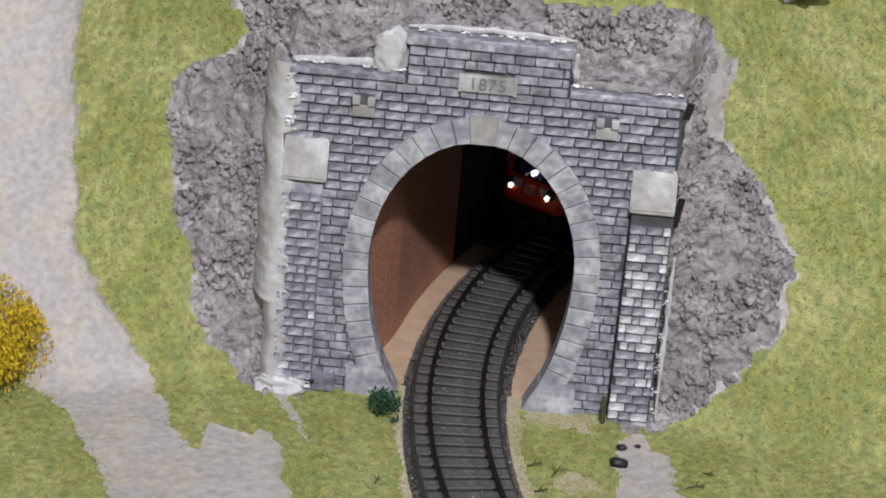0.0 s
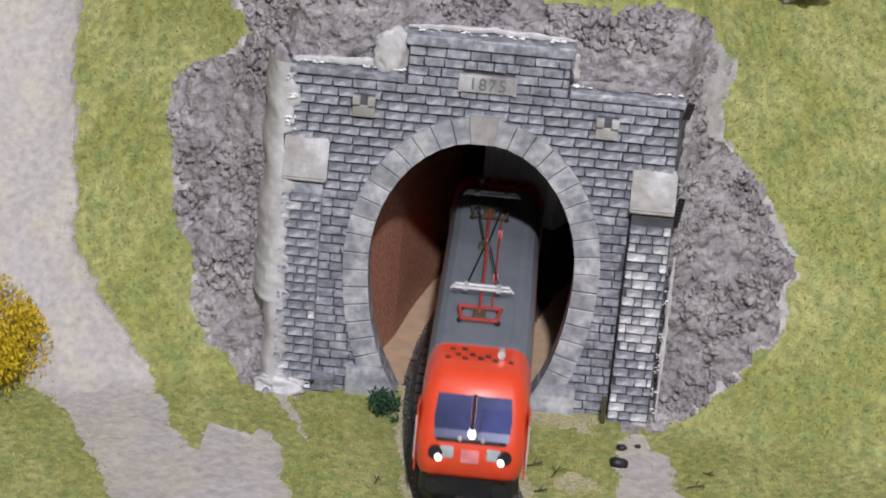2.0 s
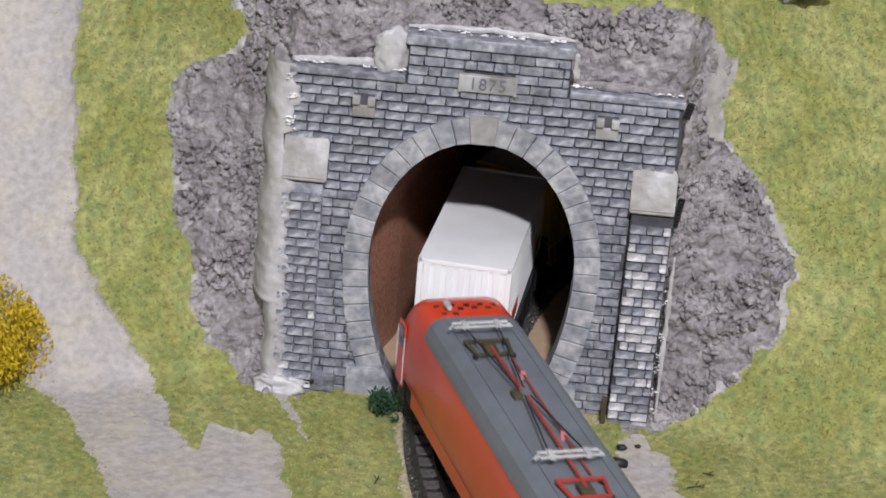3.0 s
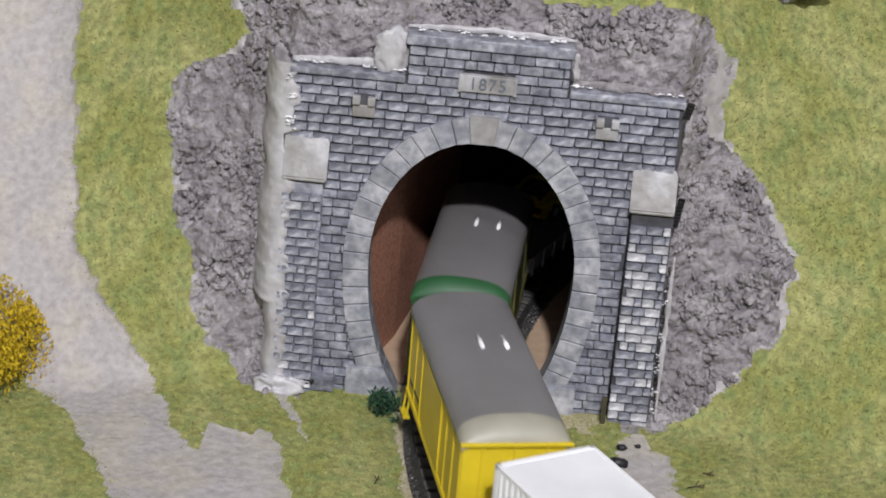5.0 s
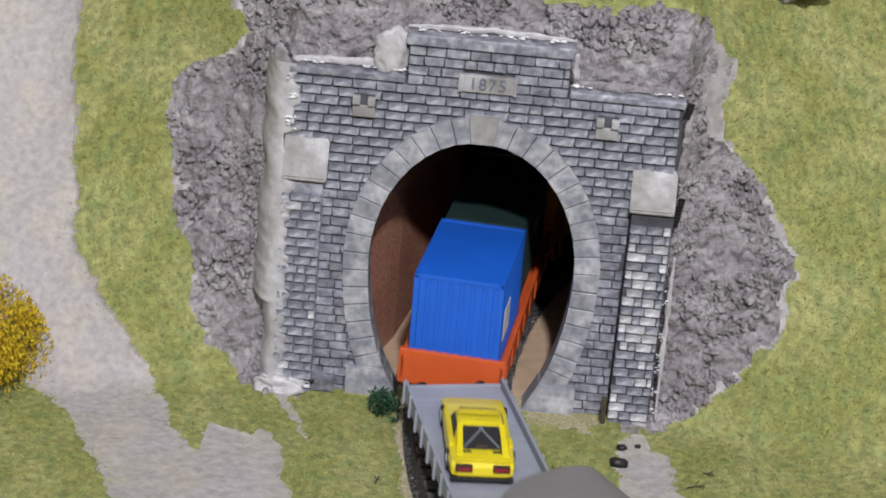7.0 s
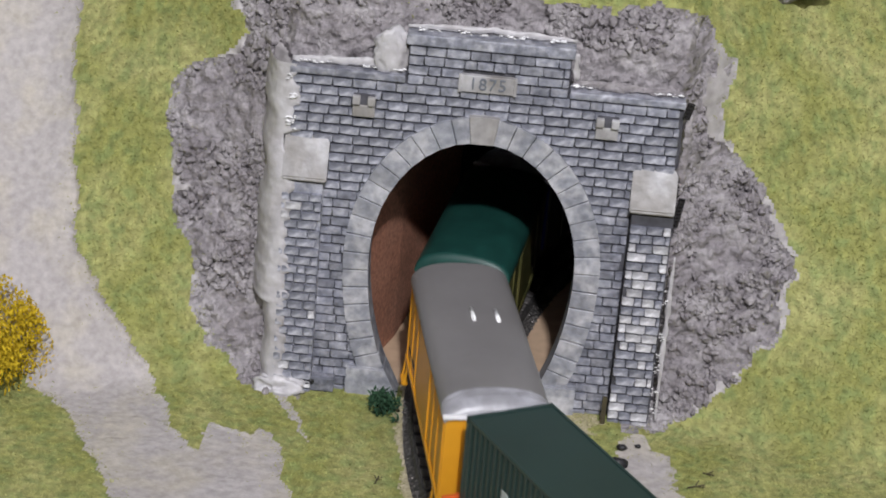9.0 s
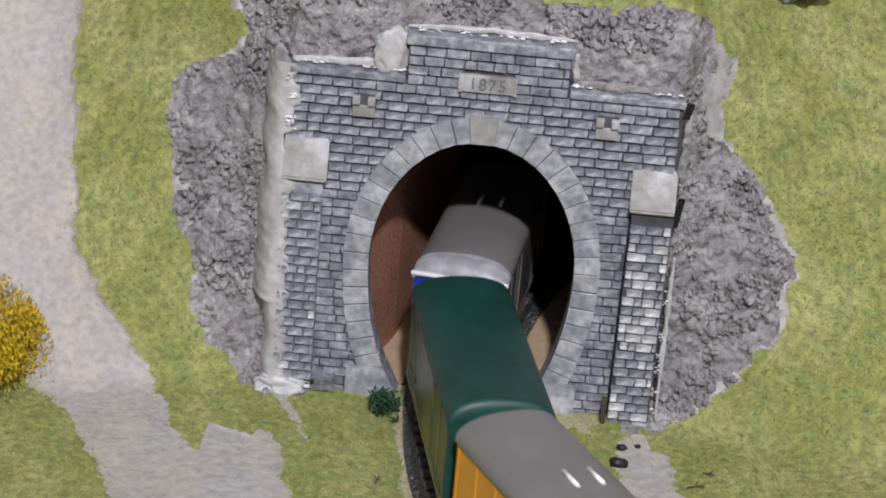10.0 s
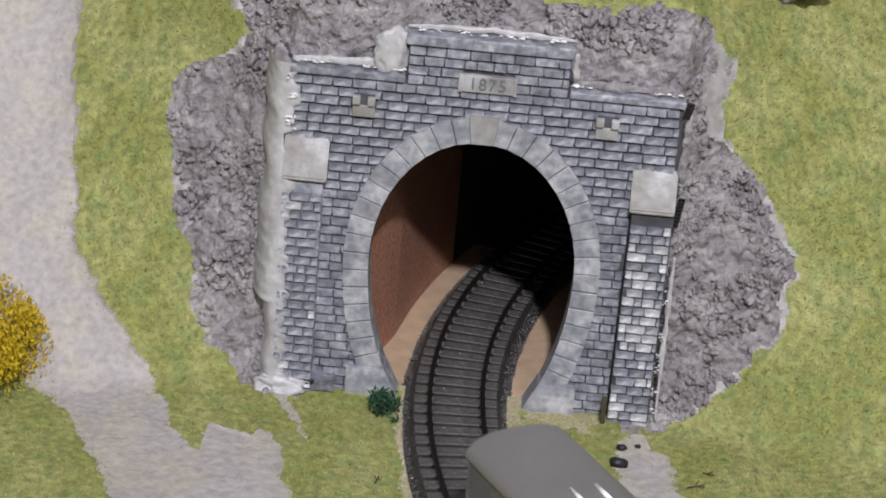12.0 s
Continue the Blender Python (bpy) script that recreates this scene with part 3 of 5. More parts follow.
def ring_stones():
    rng = random.Random(5)
    n = 35
    fine = [-END + 2 * END * q / 600 for q in range(601)]
    way = [0.0]
    for q in range(600):
        way.append(way[-1] + math.dist(arch_point(fine[q], 2), arch_point(fine[q + 1], 2)))
    cuts = [float(np.interp(way[-1] * k / n, way, fine)) for k in range(n + 1)]
    for k in range(n):
        a0, a1 = cuts[k] + 0.0028, cuts[k + 1] - 0.0028
        key = k == n // 2
        out, grow = (-1.5, RING + 0.5) if key else (-1.0 + rng.uniform(-0.08, 0.08), RING)
        if key:
            a0, a1 = a0 - 0.03, a1 + 0.03
        lo = [arch_point(a0 + (a1 - a0) * q / 3, 0) for q in range(4)]
        hi = [arch_point(a0 + (a1 - a0) * q / 3, grow) for q in range(3, -1, -1)]
        loop = lo + hi
        bm = bmesh.new()
        f = [bm.verts.new((x, out, z)) for x, z in loop]
        b = [bm.verts.new((x, 4.4, z)) for x, z in loop]
        face = bm.faces.new(f)
        for i in range(8):
            bm.faces.new((f[(i + 1) % 8], f[i], b[i], b[(i + 1) % 8]))
        bm.faces.new(b[::-1])
        bmesh.ops.bevel(bm, geom=list(face.edges), offset=0.13, segments=1, affect="EDGES")
        part("voussoir", bm, M["cap" if key else "ashlar"], portal, "tall pale keystone" if key else "")
    for sign in (-1, 1):
        w0, w1 = arch_half(2.0), arch_half(FOOT + 1)
        pts = [(w1 - 0.2, FOOT), (w0 - 0.1, 1.9), (w0 + 6.9, 1.9), (w0 + 6.9, FOOT)]
        bm = bmesh.new()
        f = [bm.verts.new((sign * x, -1.6, z)) for x, z in pts]
        b = [bm.verts.new((sign * x, 4.4, z)) for x, z in pts]
        face = bm.faces.new(f)
        bm.faces.new(b[::-1])
        for i in range(4):
            bm.faces.new((f[(i + 1) % 4], f[i], b[i], b[(i + 1) % 4]))
        bmesh.ops.bevel(bm, geom=list(face.edges), offset=0.3, segments=2, affect="EDGES")
        part("base_block", bm, M["ashlar"], portal, "large pale footing block")


def buttresses():
    for sign in (-1, 1):
        xa, xb = sorted((sign * 27.9, sign * 35.4))
        # East core takes the dark joint tone, painting its inner face as shaded.
        part("buttress", box(xa, xb, -2.1, 3.0, FOOT, 37.9), M["stones" if sign < 0 else "joint"], portal, "core of a buttress")
        side = [(-2.9, 38.3), (-3.1, 39.0), (-0.1, 46.2), (0.6, 46.2), (0.6, 38.3)]
        bm = bmesh.new()
        xa, xb = sorted((sign * 27.3, sign * 35.4))
        l = [bm.verts.new((xa, y, z)) for y, z in side]
        r = [bm.verts.new((xb, y, z)) for y, z in side]
        bm.faces.new(l)
        bm.faces.new(r[::-1])
        for i in range(5):
            bm.faces.new((l[i], r[i], r[(i + 1) % 5], l[(i + 1) % 5]))
        bmesh.ops.bevel(bm, geom=list(bm.edges), offset=0.25, segments=2, affect="EDGES")
        part("buttress_cap", bm, M["cap"], portal, "smooth sloping pale stone cap")


def footings():
    """A low grey sill at the foot of the west wall, with a dark block painting the shade under it."""
    part("sill_block", box(-28.6, -23.6, -2.4, 0.4, -3.4, -0.6, 0.25), M["stone"], portal, "low grey sill block")
    part("gap_shade", box(-28.4, -24.6, -2.0, 0.3, -5.0, -3.4, 0.1), M["dark"], portal, "dark block painting the shade under the sill")


def copings():
    for x0, x1, z0, z1 in ((-14.9, 14.9, 64.8, 67.0), (-35.2, -14.6, 57.65, 59.2), (14.6, 35.2, 57.65, 59.2)):
        part("coping", box(x0, x1, -0.4, 4.6, z0 + 0.2, z1, 0.3), M["stone"], portal, "flat grey coping slab")


def anchor_plates():
    for x, z in ((-21.6, 53.0), (21.8, 53.1)):
        plate = part("anchor_plate", box(x - 2.0, x + 2.0, -1.0, 0.6, z - 2.0, z + 0.2, 0.2), M["cap"], portal, "pale square wall anchor plate")
        # A solid block in the dark joint tone paints the shade between the bolts.
        part("hole_shade", box(x - 1.9, x + 1.9, -0.75, 0.6, z + 0.2, z + 2.2, 0.1), M["joint"], plate, "dark block painting the shade of a hole between the bolt heads")
        for dx, dz in ((-1.35, 1.2), (1.35, 1.1)):
            part("bolt", box(x + dx - 0.7, x + dx + 0.7, -1.7, 0.2, z + dz - 0.8, z + dz + 0.8, 0.2), M["cap"], plate, "pale bolt head")


def plaque():
    p = part("plaque", box(-4.7, 4.7, -0.8, 0.6, 57.5, 60.6, 0.15), M["cap"], portal, "pale stone plaque with raised year")
    for x in (-4.9, 4.9):
        part("plaque_edge", box(x - 0.3, x + 0.3, -1.0, 0.3, 57.4, 60.7, 0.12), M["cap"], p)
    cu = bpy.data.curves.new("year", "FONT")
    cu.body, cu.size, cu.extrude, cu.align_x, cu.align_y = "1875", 3.1 * MM, 0.2 * MM, "CENTER", "CENTER"
    cu.space_character = 1.12
    cu.materials.append(M["roofgrey"])
    ob = new("year", cu)
    ob.parent = p
    ob.matrix_basis = pose(0, -0.85 * MM, 59.05 * MM, 90, 0, 0)
    tagged(ob, "grey raised year figures 1875")


ring_stones()
buttresses()
footings()
copings()
anchor_plates()
plaque()

# ---- the room round the layout ----
tagged(part("floor_room", box(-2500, 2500, -2500, 2500, -960, -900), M["carpet"]), "plain brown room floor", "floor", kind="structure")
tagged(part("ceiling_room", box(-2500, 2500, -2500, 2500, 1500, 1560), M["wall"]), "white room ceiling", "ceiling", kind="structure")
for name, b in (("wall_north", (-2500, 2500, 2500, 2560)), ("wall_south", (-2500, 2500, -2560, -2500)), ("wall_left", (-2560, -2500, -2500, 2500)), ("wall_right", (2500, 2560, -2500, 2500))):
    tagged(part(name, box(*b, -900, 1500), M["wall"]), "plain off-white room wall", "wall", kind="structure")
tagged(part("layout_table", box(-705, 705, -720, 640, -900, -6.5), M["fascia"]), "wooden base carrying the model layout", "table", kind="structure")


# ---- loose plaster crumbs, plants and small things ----
def crumbs(count):
    """Angular plaster crumbs stuck all over the rock."""
    rng = random.Random(12)
    ico = bmesh.new()
    bmesh.ops.create_icosphere(ico, subdivisions=1, radius=1.0)
    base = [v.co.copy() for v in ico.verts]
    tris = [[v.index for v in f.verts] for f in ico.faces]
    ico.free()
    spots = [(i, j) for i in range(len(XS) - 1) for j in range(len(VS) - 1) if KIND[i, j] == 2 and not (abs(XS[i]) < 35.5 and VS[j] < 69)]
    verts, faces = [], []
    while len(verts) < count * 12:
        i, j = rng.choice(spots)
        p = Vector(LAND[i, j])
        busy = noise.noise(p * 0.10 + Vector((4, 4, 4))) + 0.6 * noise.noise(p * 0.3)
        if rng.random() > 0.22 + 1.5 * busy:
            continue
        r = rng.uniform(0.25, 0.75) * (1.8 if rng.random() < 0.12 else 1.0)
        turn = Euler((rng.uniform(0, 6), rng.uniform(0, 6), rng.uniform(0, 6))).to_matrix()
        sx, sy, sz = rng.uniform(0.6, 1.5), rng.uniform(0.6, 1.3), rng.uniform(0.5, 1.0)
        k = len(verts)
        for v in base:
            q = turn @ Vector((v.x * sx, v.y * sy, v.z * sz)) * (r * rng.uniform(0.75, 1.2))
            verts.append(p + q + Vector((0, -0.25 * r, 0.1 * r)))
        faces += [[k + a for a in t] for t in tris]
    tagged(part("rubble", (verts, faces), M["rock"]), "grey plaster crumbs clinging to the rock face", "rubble", kind="stuff")


crumbs(5000)


def flecks(count):
    """Bare white plaster chips along the edges of the portal; their bright white also paints glints."""
    rng = random.Random(41)
    verts, faces = [], []
    for _ in range(count):
        where = rng.randrange(5)
        p = ((rng.uniform(-35, -15), rng.uniform(0.2, 1.6), 59.9), (rng.uniform(-14, 14), rng.uniform(0.4, 2.4), 67.6), (rng.uniform(35.3, 36.3), -2.3, rng.uniform(-3, 30)),
             (rng.uniform(-35.4, -33.6), -0.7, rng.uniform(46, 58)), (rng.uniform(15, 35), rng.uniform(0.6, 1.8), 59.8))[where]
        if noise.noise(Vector(p) * 0.35) < 0.0:
            continue
        k, r = len(verts), rng.uniform(0.12, 0.42)
        for a, b, c in ((1, 0, -0.3), (0, 1, 0), (-1, 0, -0.3), (0, -1, 0.1), (0, -0.5, 0.8)):
            verts.append((p[0] + a * r * rng.uniform(0.7, 1.8), p[1] + b * r, p[2] + c * r * rng.uniform(0.6, 1.2)))
        faces += [(k, k + 1, k + 4), (k + 1, k + 2, k + 4), (k + 2, k + 3, k + 4), (k + 3, k, k + 4)]
    tagged(part("plaster_chips", (verts, faces), M["white_glint"]), "white plaster chips with painted glints along the portal edges", "plaster", kind="stuff")


flecks(420)


def lump(name, label, x, y, z, sx, sy, sz, seed, mat, rough=0.18, category="rock", detail=3, power=1.0):
    bm = bmesh.new()
    bmesh.ops.create_icosphere(bm, subdivisions=detail, radius=1.0)
    for v in bm.verts:
        d = v.co.normalized()
        n = noise.fractal(d * 1.6 + Vector((seed, 0, 0)), 0.9, 2.1, 5)
        d = Vector([math.copysign(abs(c) ** power, c) for c in d])
        q = d * (1 + rough * n)
        v.co = (x + q.x * sx, y + q.y * sy, z + q.z * sz)
    return tagged(part(name, bm, M[mat], smooth=True), label, category, kind="structure")


def seam(knots, count, spread, size, seed, mat="plaster"):
    """Rough plaster pressed along an edge of the portal: one uneven strip."""
    rings, n = [], max(8, count // 3)
    for i in range(n + 1):
        u = (len(knots) - 1) * i / n
        k = min(int(u), len(knots) - 2)
        p, d = Vector(knots[k]).lerp(Vector(knots[k + 1]), u - k), (Vector(knots[k + 1]) - Vector(knots[k])).normalized()
        side = d.cross(Vector((0, 1, 0))).normalized()
        ring = []
        for j in range(14):
            a = 2 * math.pi * j / 14
            q = p + side * math.cos(a) + Vector((0, math.sin(a), 0))
            r = size * (0.75 + 1.2 * noise.noise(q * 0.35 + Vector((seed, 0, 0))) + 0.7 * noise.noise(q * 0.9) + 0.35 * noise.noise(q * 2.1))
            r *= min(1.0, 0.15 + 4.0 * min(i, n - i) / n)
            ring.append(p + side * math.cos(a) * (r + spread) + Vector((0, math.sin(a) * 0.75 * r, 0)))
        rings.append(ring)
    tagged(part("plaster_fill", loft(rings), M[mat], smooth=True), "rough pale plaster pressed against the portal edge", "plaster", kind="structure")




def plaster_fillet():
    """Pale plaster drawn from the rock over the ends of the stone courses."""
    rng = random.Random(33)
    teeth = [rng.uniform(0.0, 1.7) for _ in range(60)]
    rings = []
    zs = [-3.0 + 62.5 * i / 150 for i in range(151)]
    edge_x = [-40.6 + 2.2 * noise.noise(Vector((z * 0.12, 5, 3))) + (2.5 if z < 14 else 0.0) for z in zs]
    edge_y = []
    for z, x in zip(zs, edge_x):
        col = LAND[int(np.argmin(np.abs(XS - x)))]
        edge_y.append(float(np.interp(z, np.maximum.accumulate(col[:, 2]), col[:, 1])))
    pad = [edge_y[0]] * 12 + edge_y + [edge_y[-1]] * 12
    edge_y = [sum(pad[i:i + 25]) / 25 for i in range(151)]
    for i, z in enumerate(zs):
        low = 1 - max(0.0, min(1.0, (z - 38.5) / 7))
        tooth = teeth[int((z + 5) / 1.78)]
        xr = -34.6 + tooth + 0.5 * noise.noise(Vector((z * 0.8, 0, 3))) - (1.2 if 38 < z < 46.5 else 0.0)
        xb = -35.0
        xl, yl = edge_x[i] + 0.4 * noise.noise(Vector((z * 0.5, 5, 9))), edge_y[i] + 0.5
        yr = -0.42 - 2.4 * low
        ring = [(xr + 0.1, yr + 1.0, z)]
        for k in range(9):
            q = k / 8
            lump_y = 0.5 * noise.noise(Vector((q * 2.0, z * 0.1, 1))) + 0.15 * noise.noise(Vector((q * 5, z * 0.45, 4))) + 0.15 * noise.noise(Vector((q * 11, z * 1.1, 8)))
            ease = max(0.0, 1 - q * 4)
            start = xb + (xr - xb) * ease
            ring.append((start + (xl - start) * q, yr + (yl - yr) * q ** 3.0 - lump_y * math.sin(math.pi * min(1.0, q + 0.15)), z))
        rings.append(ring)
    verts = [p for r in rings for p in r]
    faces = [(i * 10 + k, i * 10 + k + 1, i * 10 + k + 11, i * 10 + k + 10) for i in range(len(rings) - 1) for k in range(9)]
    tagged(part("plaster_fill", (verts, faces), M["plaster"], smooth=True), "smooth pale plaster lapping over the stone course ends", "plaster", kind="structure")


plaster_fillet()
seam([(-35, 1.6, 60.0), (-25, 2.0, 60.2), (-16, 2.0, 60.4)], 90, 0.35, 0.5, 2)
seam([(-15, 2.6, 67.6), (0, 3.0, 68.0), (15, 2.6, 67.6)], 110, 0.2, 0.42, 3)
seam([(15, 1.6, 60.2), (25, 1.8, 60.2), (35, 1.8, 59.8)], 100, 0.3, 0.5, 4, "rock")
seam([(36.2, 0.4, 56), (35.9, 0.2, 48), (36.2, -0.2, 44)], 60, 0.3, 0.6, 5, "rock")
seam([(36.6, -1.0, 30), (36.6, -1.4, 14), (36.8, -1.8, -3)], 110, 0.1, 0.35, 6)
lump("plaster_fill", "smooth block of pale plaster at the foot of the buttress", -33.4, -2.8, -3.6, 4.6, 2.2, 3.0, 14.0, "plaster", 0.55, "plaster", 4, power=0.9)
seam([(15.2, 0.6, 66), (15.6, 0.8, 61)], 14, 0.3, 0.6, 8)
lump("plaster_fill", "smooth slab of pale plaster leaning beside the raised wall", -17.6, 1.9, 62.6, 3.4, 1.7, 4.6, 3.0, "plaster", 0.25, "plaster", 4)
lump("rock", "dark grey lump of rock at the top of the slope", 53.5, 30.0, 74.5, 7.0, 3.5, 2.6, 8.0, "rock", 0.5, "rock", 4)
# The last lump, at the west wall foot, paints the shade of a gap.
for k, (x, y, z, r) in enumerate(((30.5, -13.5, -3.0, 0.8), (29.8, -19.5, -3.0, 1.35), (33.5, -12.0, -3.2, 0.5), (-28.2, -1.5, -1.5, 1.3))):
    lump("stone", "small black lump: stones on sandy ground, one a gap's painted shade", x, y, z, r * 1.3, r, r * 0.7, 20.0 + k, "black", 0.3, "stone", 2)


def wire_mesh(name, x, y, z, w, h, tilt):
    """A scrap of black wire gauze showing where the plaster has a gap."""
    t = tagged(thing(name, "scrap of black wire gauze in a plaster gap", "wire mesh", "gauze scraps", at=pose(x * MM, y * MM, z * MM, 0, tilt, 0)))
    # Solid dark sheet: the shade of the gap, put into colour.
    part("gap_shade", box(-w / 2, w / 2, 0.5, 0.9, -h / 2, h / 2, 0.1), M["dark"], t, "dark sheet painting the shade in the gap behind the gauze")
    for k in range(int(w / 0.7) + 1):
        part("wire", tube((-w / 2 + k * 0.7, 0.2, -h / 2), (-w / 2 + k * 0.7 + 0.3, 0.2, h / 2), 0.09, 6), M["black"], t)
    for k in range(int(h / 0.7) + 1):
        part("wire", tube((-w / 2, 0.0, -h / 2 + k * 0.7), (w / 2, 0.0, -h / 2 + k * 0.7 + 0.2), 0.09, 6), M["black"], t)


wire_mesh("wire_gauze", 36.2, -1.2, 38.5, 1.2, 5.6, 8)
wire_mesh("wire_gauze", 35.8, -0.6, 57.6, 1.3, 3.0, 14)


def shrub(name, label, x, y, z, r, mat, leaves, leaf, seed, stem="twig", squash=1.0, clump=0.0):
    """A bush: forked stems, and a crown of many small leaves in clumps."""
    rng = random.Random(seed)
    t = thing(name, label, "bush", at=pose(x * MM, y * MM, z * MM))
    bm = bmesh.new()
    tips = []
    for k in range(9):
        a, l = k * 0.7 + rng.uniform(-0.2, 0.2), rng.uniform(0.55, 0.95) * r
        tip = Vector((math.cos(a) * l * 0.8, math.sin(a) * l * 0.8, r * squash * rng.uniform(0.5, 1.5)))
        tube((0, 0, 0), tip * 0.55, 0.06 * r, 6, bm, 0.04 * r)
        tube(tip * 0.55, tip, 0.04 * r, 6, bm, 0.02 * r)
        tips.append(tip)
    part("stem", bm, M[stem], t, "thin forked stems")
    verts, faces = [], []
    centres = [Vector((rng.gauss(0, 0.5), rng.gauss(0, 0.5), rng.uniform(0.25, 1.6) * squash)) * r for _ in range(26)] + tips
    for _ in range(leaves):
        c = rng.choice(centres)
        p = c + Vector((rng.gauss(0, 1), rng.gauss(0, 1), rng.gauss(0, 1))) * r * 0.2
        if p.z < 0 or p.length > r * 1.95:
            continue
        turn = Euler((rng.uniform(0, 6), rng.uniform(0, 6), rng.uniform(0, 6))).to_matrix()
        s = leaf * rng.uniform(0.6, 1.4)
        k = len(verts)
        verts += [p + turn @ Vector(q) * s for q in ((-1, 0, 0), (0, -0.45, 0.12), (1, 0, 0), (0, 0.45, 0.12))]
        faces.append((k, k + 1, k + 2, k + 3))
    tagged(part("crown", (verts, faces), M[mat], t, "loose crown of small leaves"), kind="stuff")
    return t


shrub("shrub", "small dark green shrub beside the track", -13.6, -8.4, -3.8, 2.7, "leaf", 700, 0.5, 3)
shrub("bush", "round golden yellow foam bush on the path edge", -98.5, -14.0, -3.6, 13.0, "gold", 60000, 0.42, 5)


def sprig(x, y, z, turn, size):
    t = thing("dry_sprig", "tiny dark dry sprig lying in the grass", "twig", "sprigs in the grass", at=pose(x * MM, y * MM, z * MM, 0, 0, turn))
    bm = tube((0, 0, 0.1), (size, 0.1 * size, 0.5), 0.13, 6)
    tube((size * 0.4, 0, 0.3), (size * 0.7, size * 0.4, 0.8), 0.1, 6, bm)
    tube((size * 0.6, 0, 0.35), (size * 0.9, -size * 0.3, 0.7), 0.08, 6, bm)
    part("stalk", bm, M["twig"], t)


for x, y, turn, size in ((13.5, -24, 20, 3.0), (18, -27, 60, 3.6), (15, -33, 10, 2.4), (45, -20, -40, 2.2), (42, -26, 10, 3.2), (20, -38, 80, 2.4), (-12.5, -36, 70, 2.0)):
    sprig(x, y, -3.2, turn, size)
part_post = thing("wooden_stake", "thin dark brown stake standing against the buttress", "stake", at=pose(27.0 * MM, -3.4 * MM, -4.2 * MM))
part("shaft", box(-0.45, 0.45, -0.4, 0.4, -1.0, 6.0, 0.1), M["twig"], part_post)


# ---- the train; each vehicle's own space: +x ahead, y to its left, z up from the rail top ----
def plan(x_front, x_back, w, z, corner=2.5, taper=1.6):
    """A plan outline with eased corners, counter-clockwise."""
    return [(x_front, -w + taper + 0.8, z), (x_front - corner * 0.35, -w + taper * 0.55, z), (x_front - corner, -w + 0.25, z), (x_front - corner * 3, -w, z),
            (x_back + corner * 3, -w, z), (x_back + corner, -w + 0.25, z), (x_back + corner * 0.35, -w + taper * 0.55, z), (x_back, -w + taper + 0.8, z),
            (x_back, w - taper - 0.8, z), (x_back + corner * 0.35, w - taper * 0.55, z), (x_back + corner, w - 0.25, z), (x_back + corner * 3, w, z),
            (x_front - corner * 3, w, z), (x_front - corner, w - 0.25, z), (x_front - corner * 0.35, w - taper * 0.55, z), (x_front, w - taper - 0.8, z)]


def wheelset(parent, x, r=3.0, gauge=4.5):
    for side in (-1, 1):
        bm = tube((x, side * gauge, r), (x, side * (gauge + 1.1), r), r, 20)
        tube((x, side * (gauge - 0.5), r), (x, side * gauge, r), r + 0.5, 20, bm)
        part("wheel", bm, M["wheel"], parent)
    part("axle", tube((x, -gauge, r), (x, gauge, r), 0.6, 8), M["wheel"], parent)


def coupler(parent, x, sign):
    bm = box(x, x + sign * 3.2, -0.9, 0.9, 3.2, 4.4, 0.2) if sign > 0 else box(x - 3.2, x, -0.9, 0.9, 3.2, 4.4, 0.2)
    e = x + sign * 3.2
    box(min(e, e - sign * 0.8), max(e, e - sign * 0.8), -1.8, 1.8, 2.8, 5.0, 0.2, bm)
    part("coupler", bm, M["black"], parent, "black model coupling")


def buffers(parent, x, sign, z=6.6):
    for side in (-5.4, 5.4):
        bm = tube((x, side, z), (x + sign * 2.0, side, z), 0.6, 10)
        tube((x + sign * 2.0, side, z), (x + sign * 2.5, side, z), 1.35, 14, bm)
        part("buffer", bm, M["black"], parent)


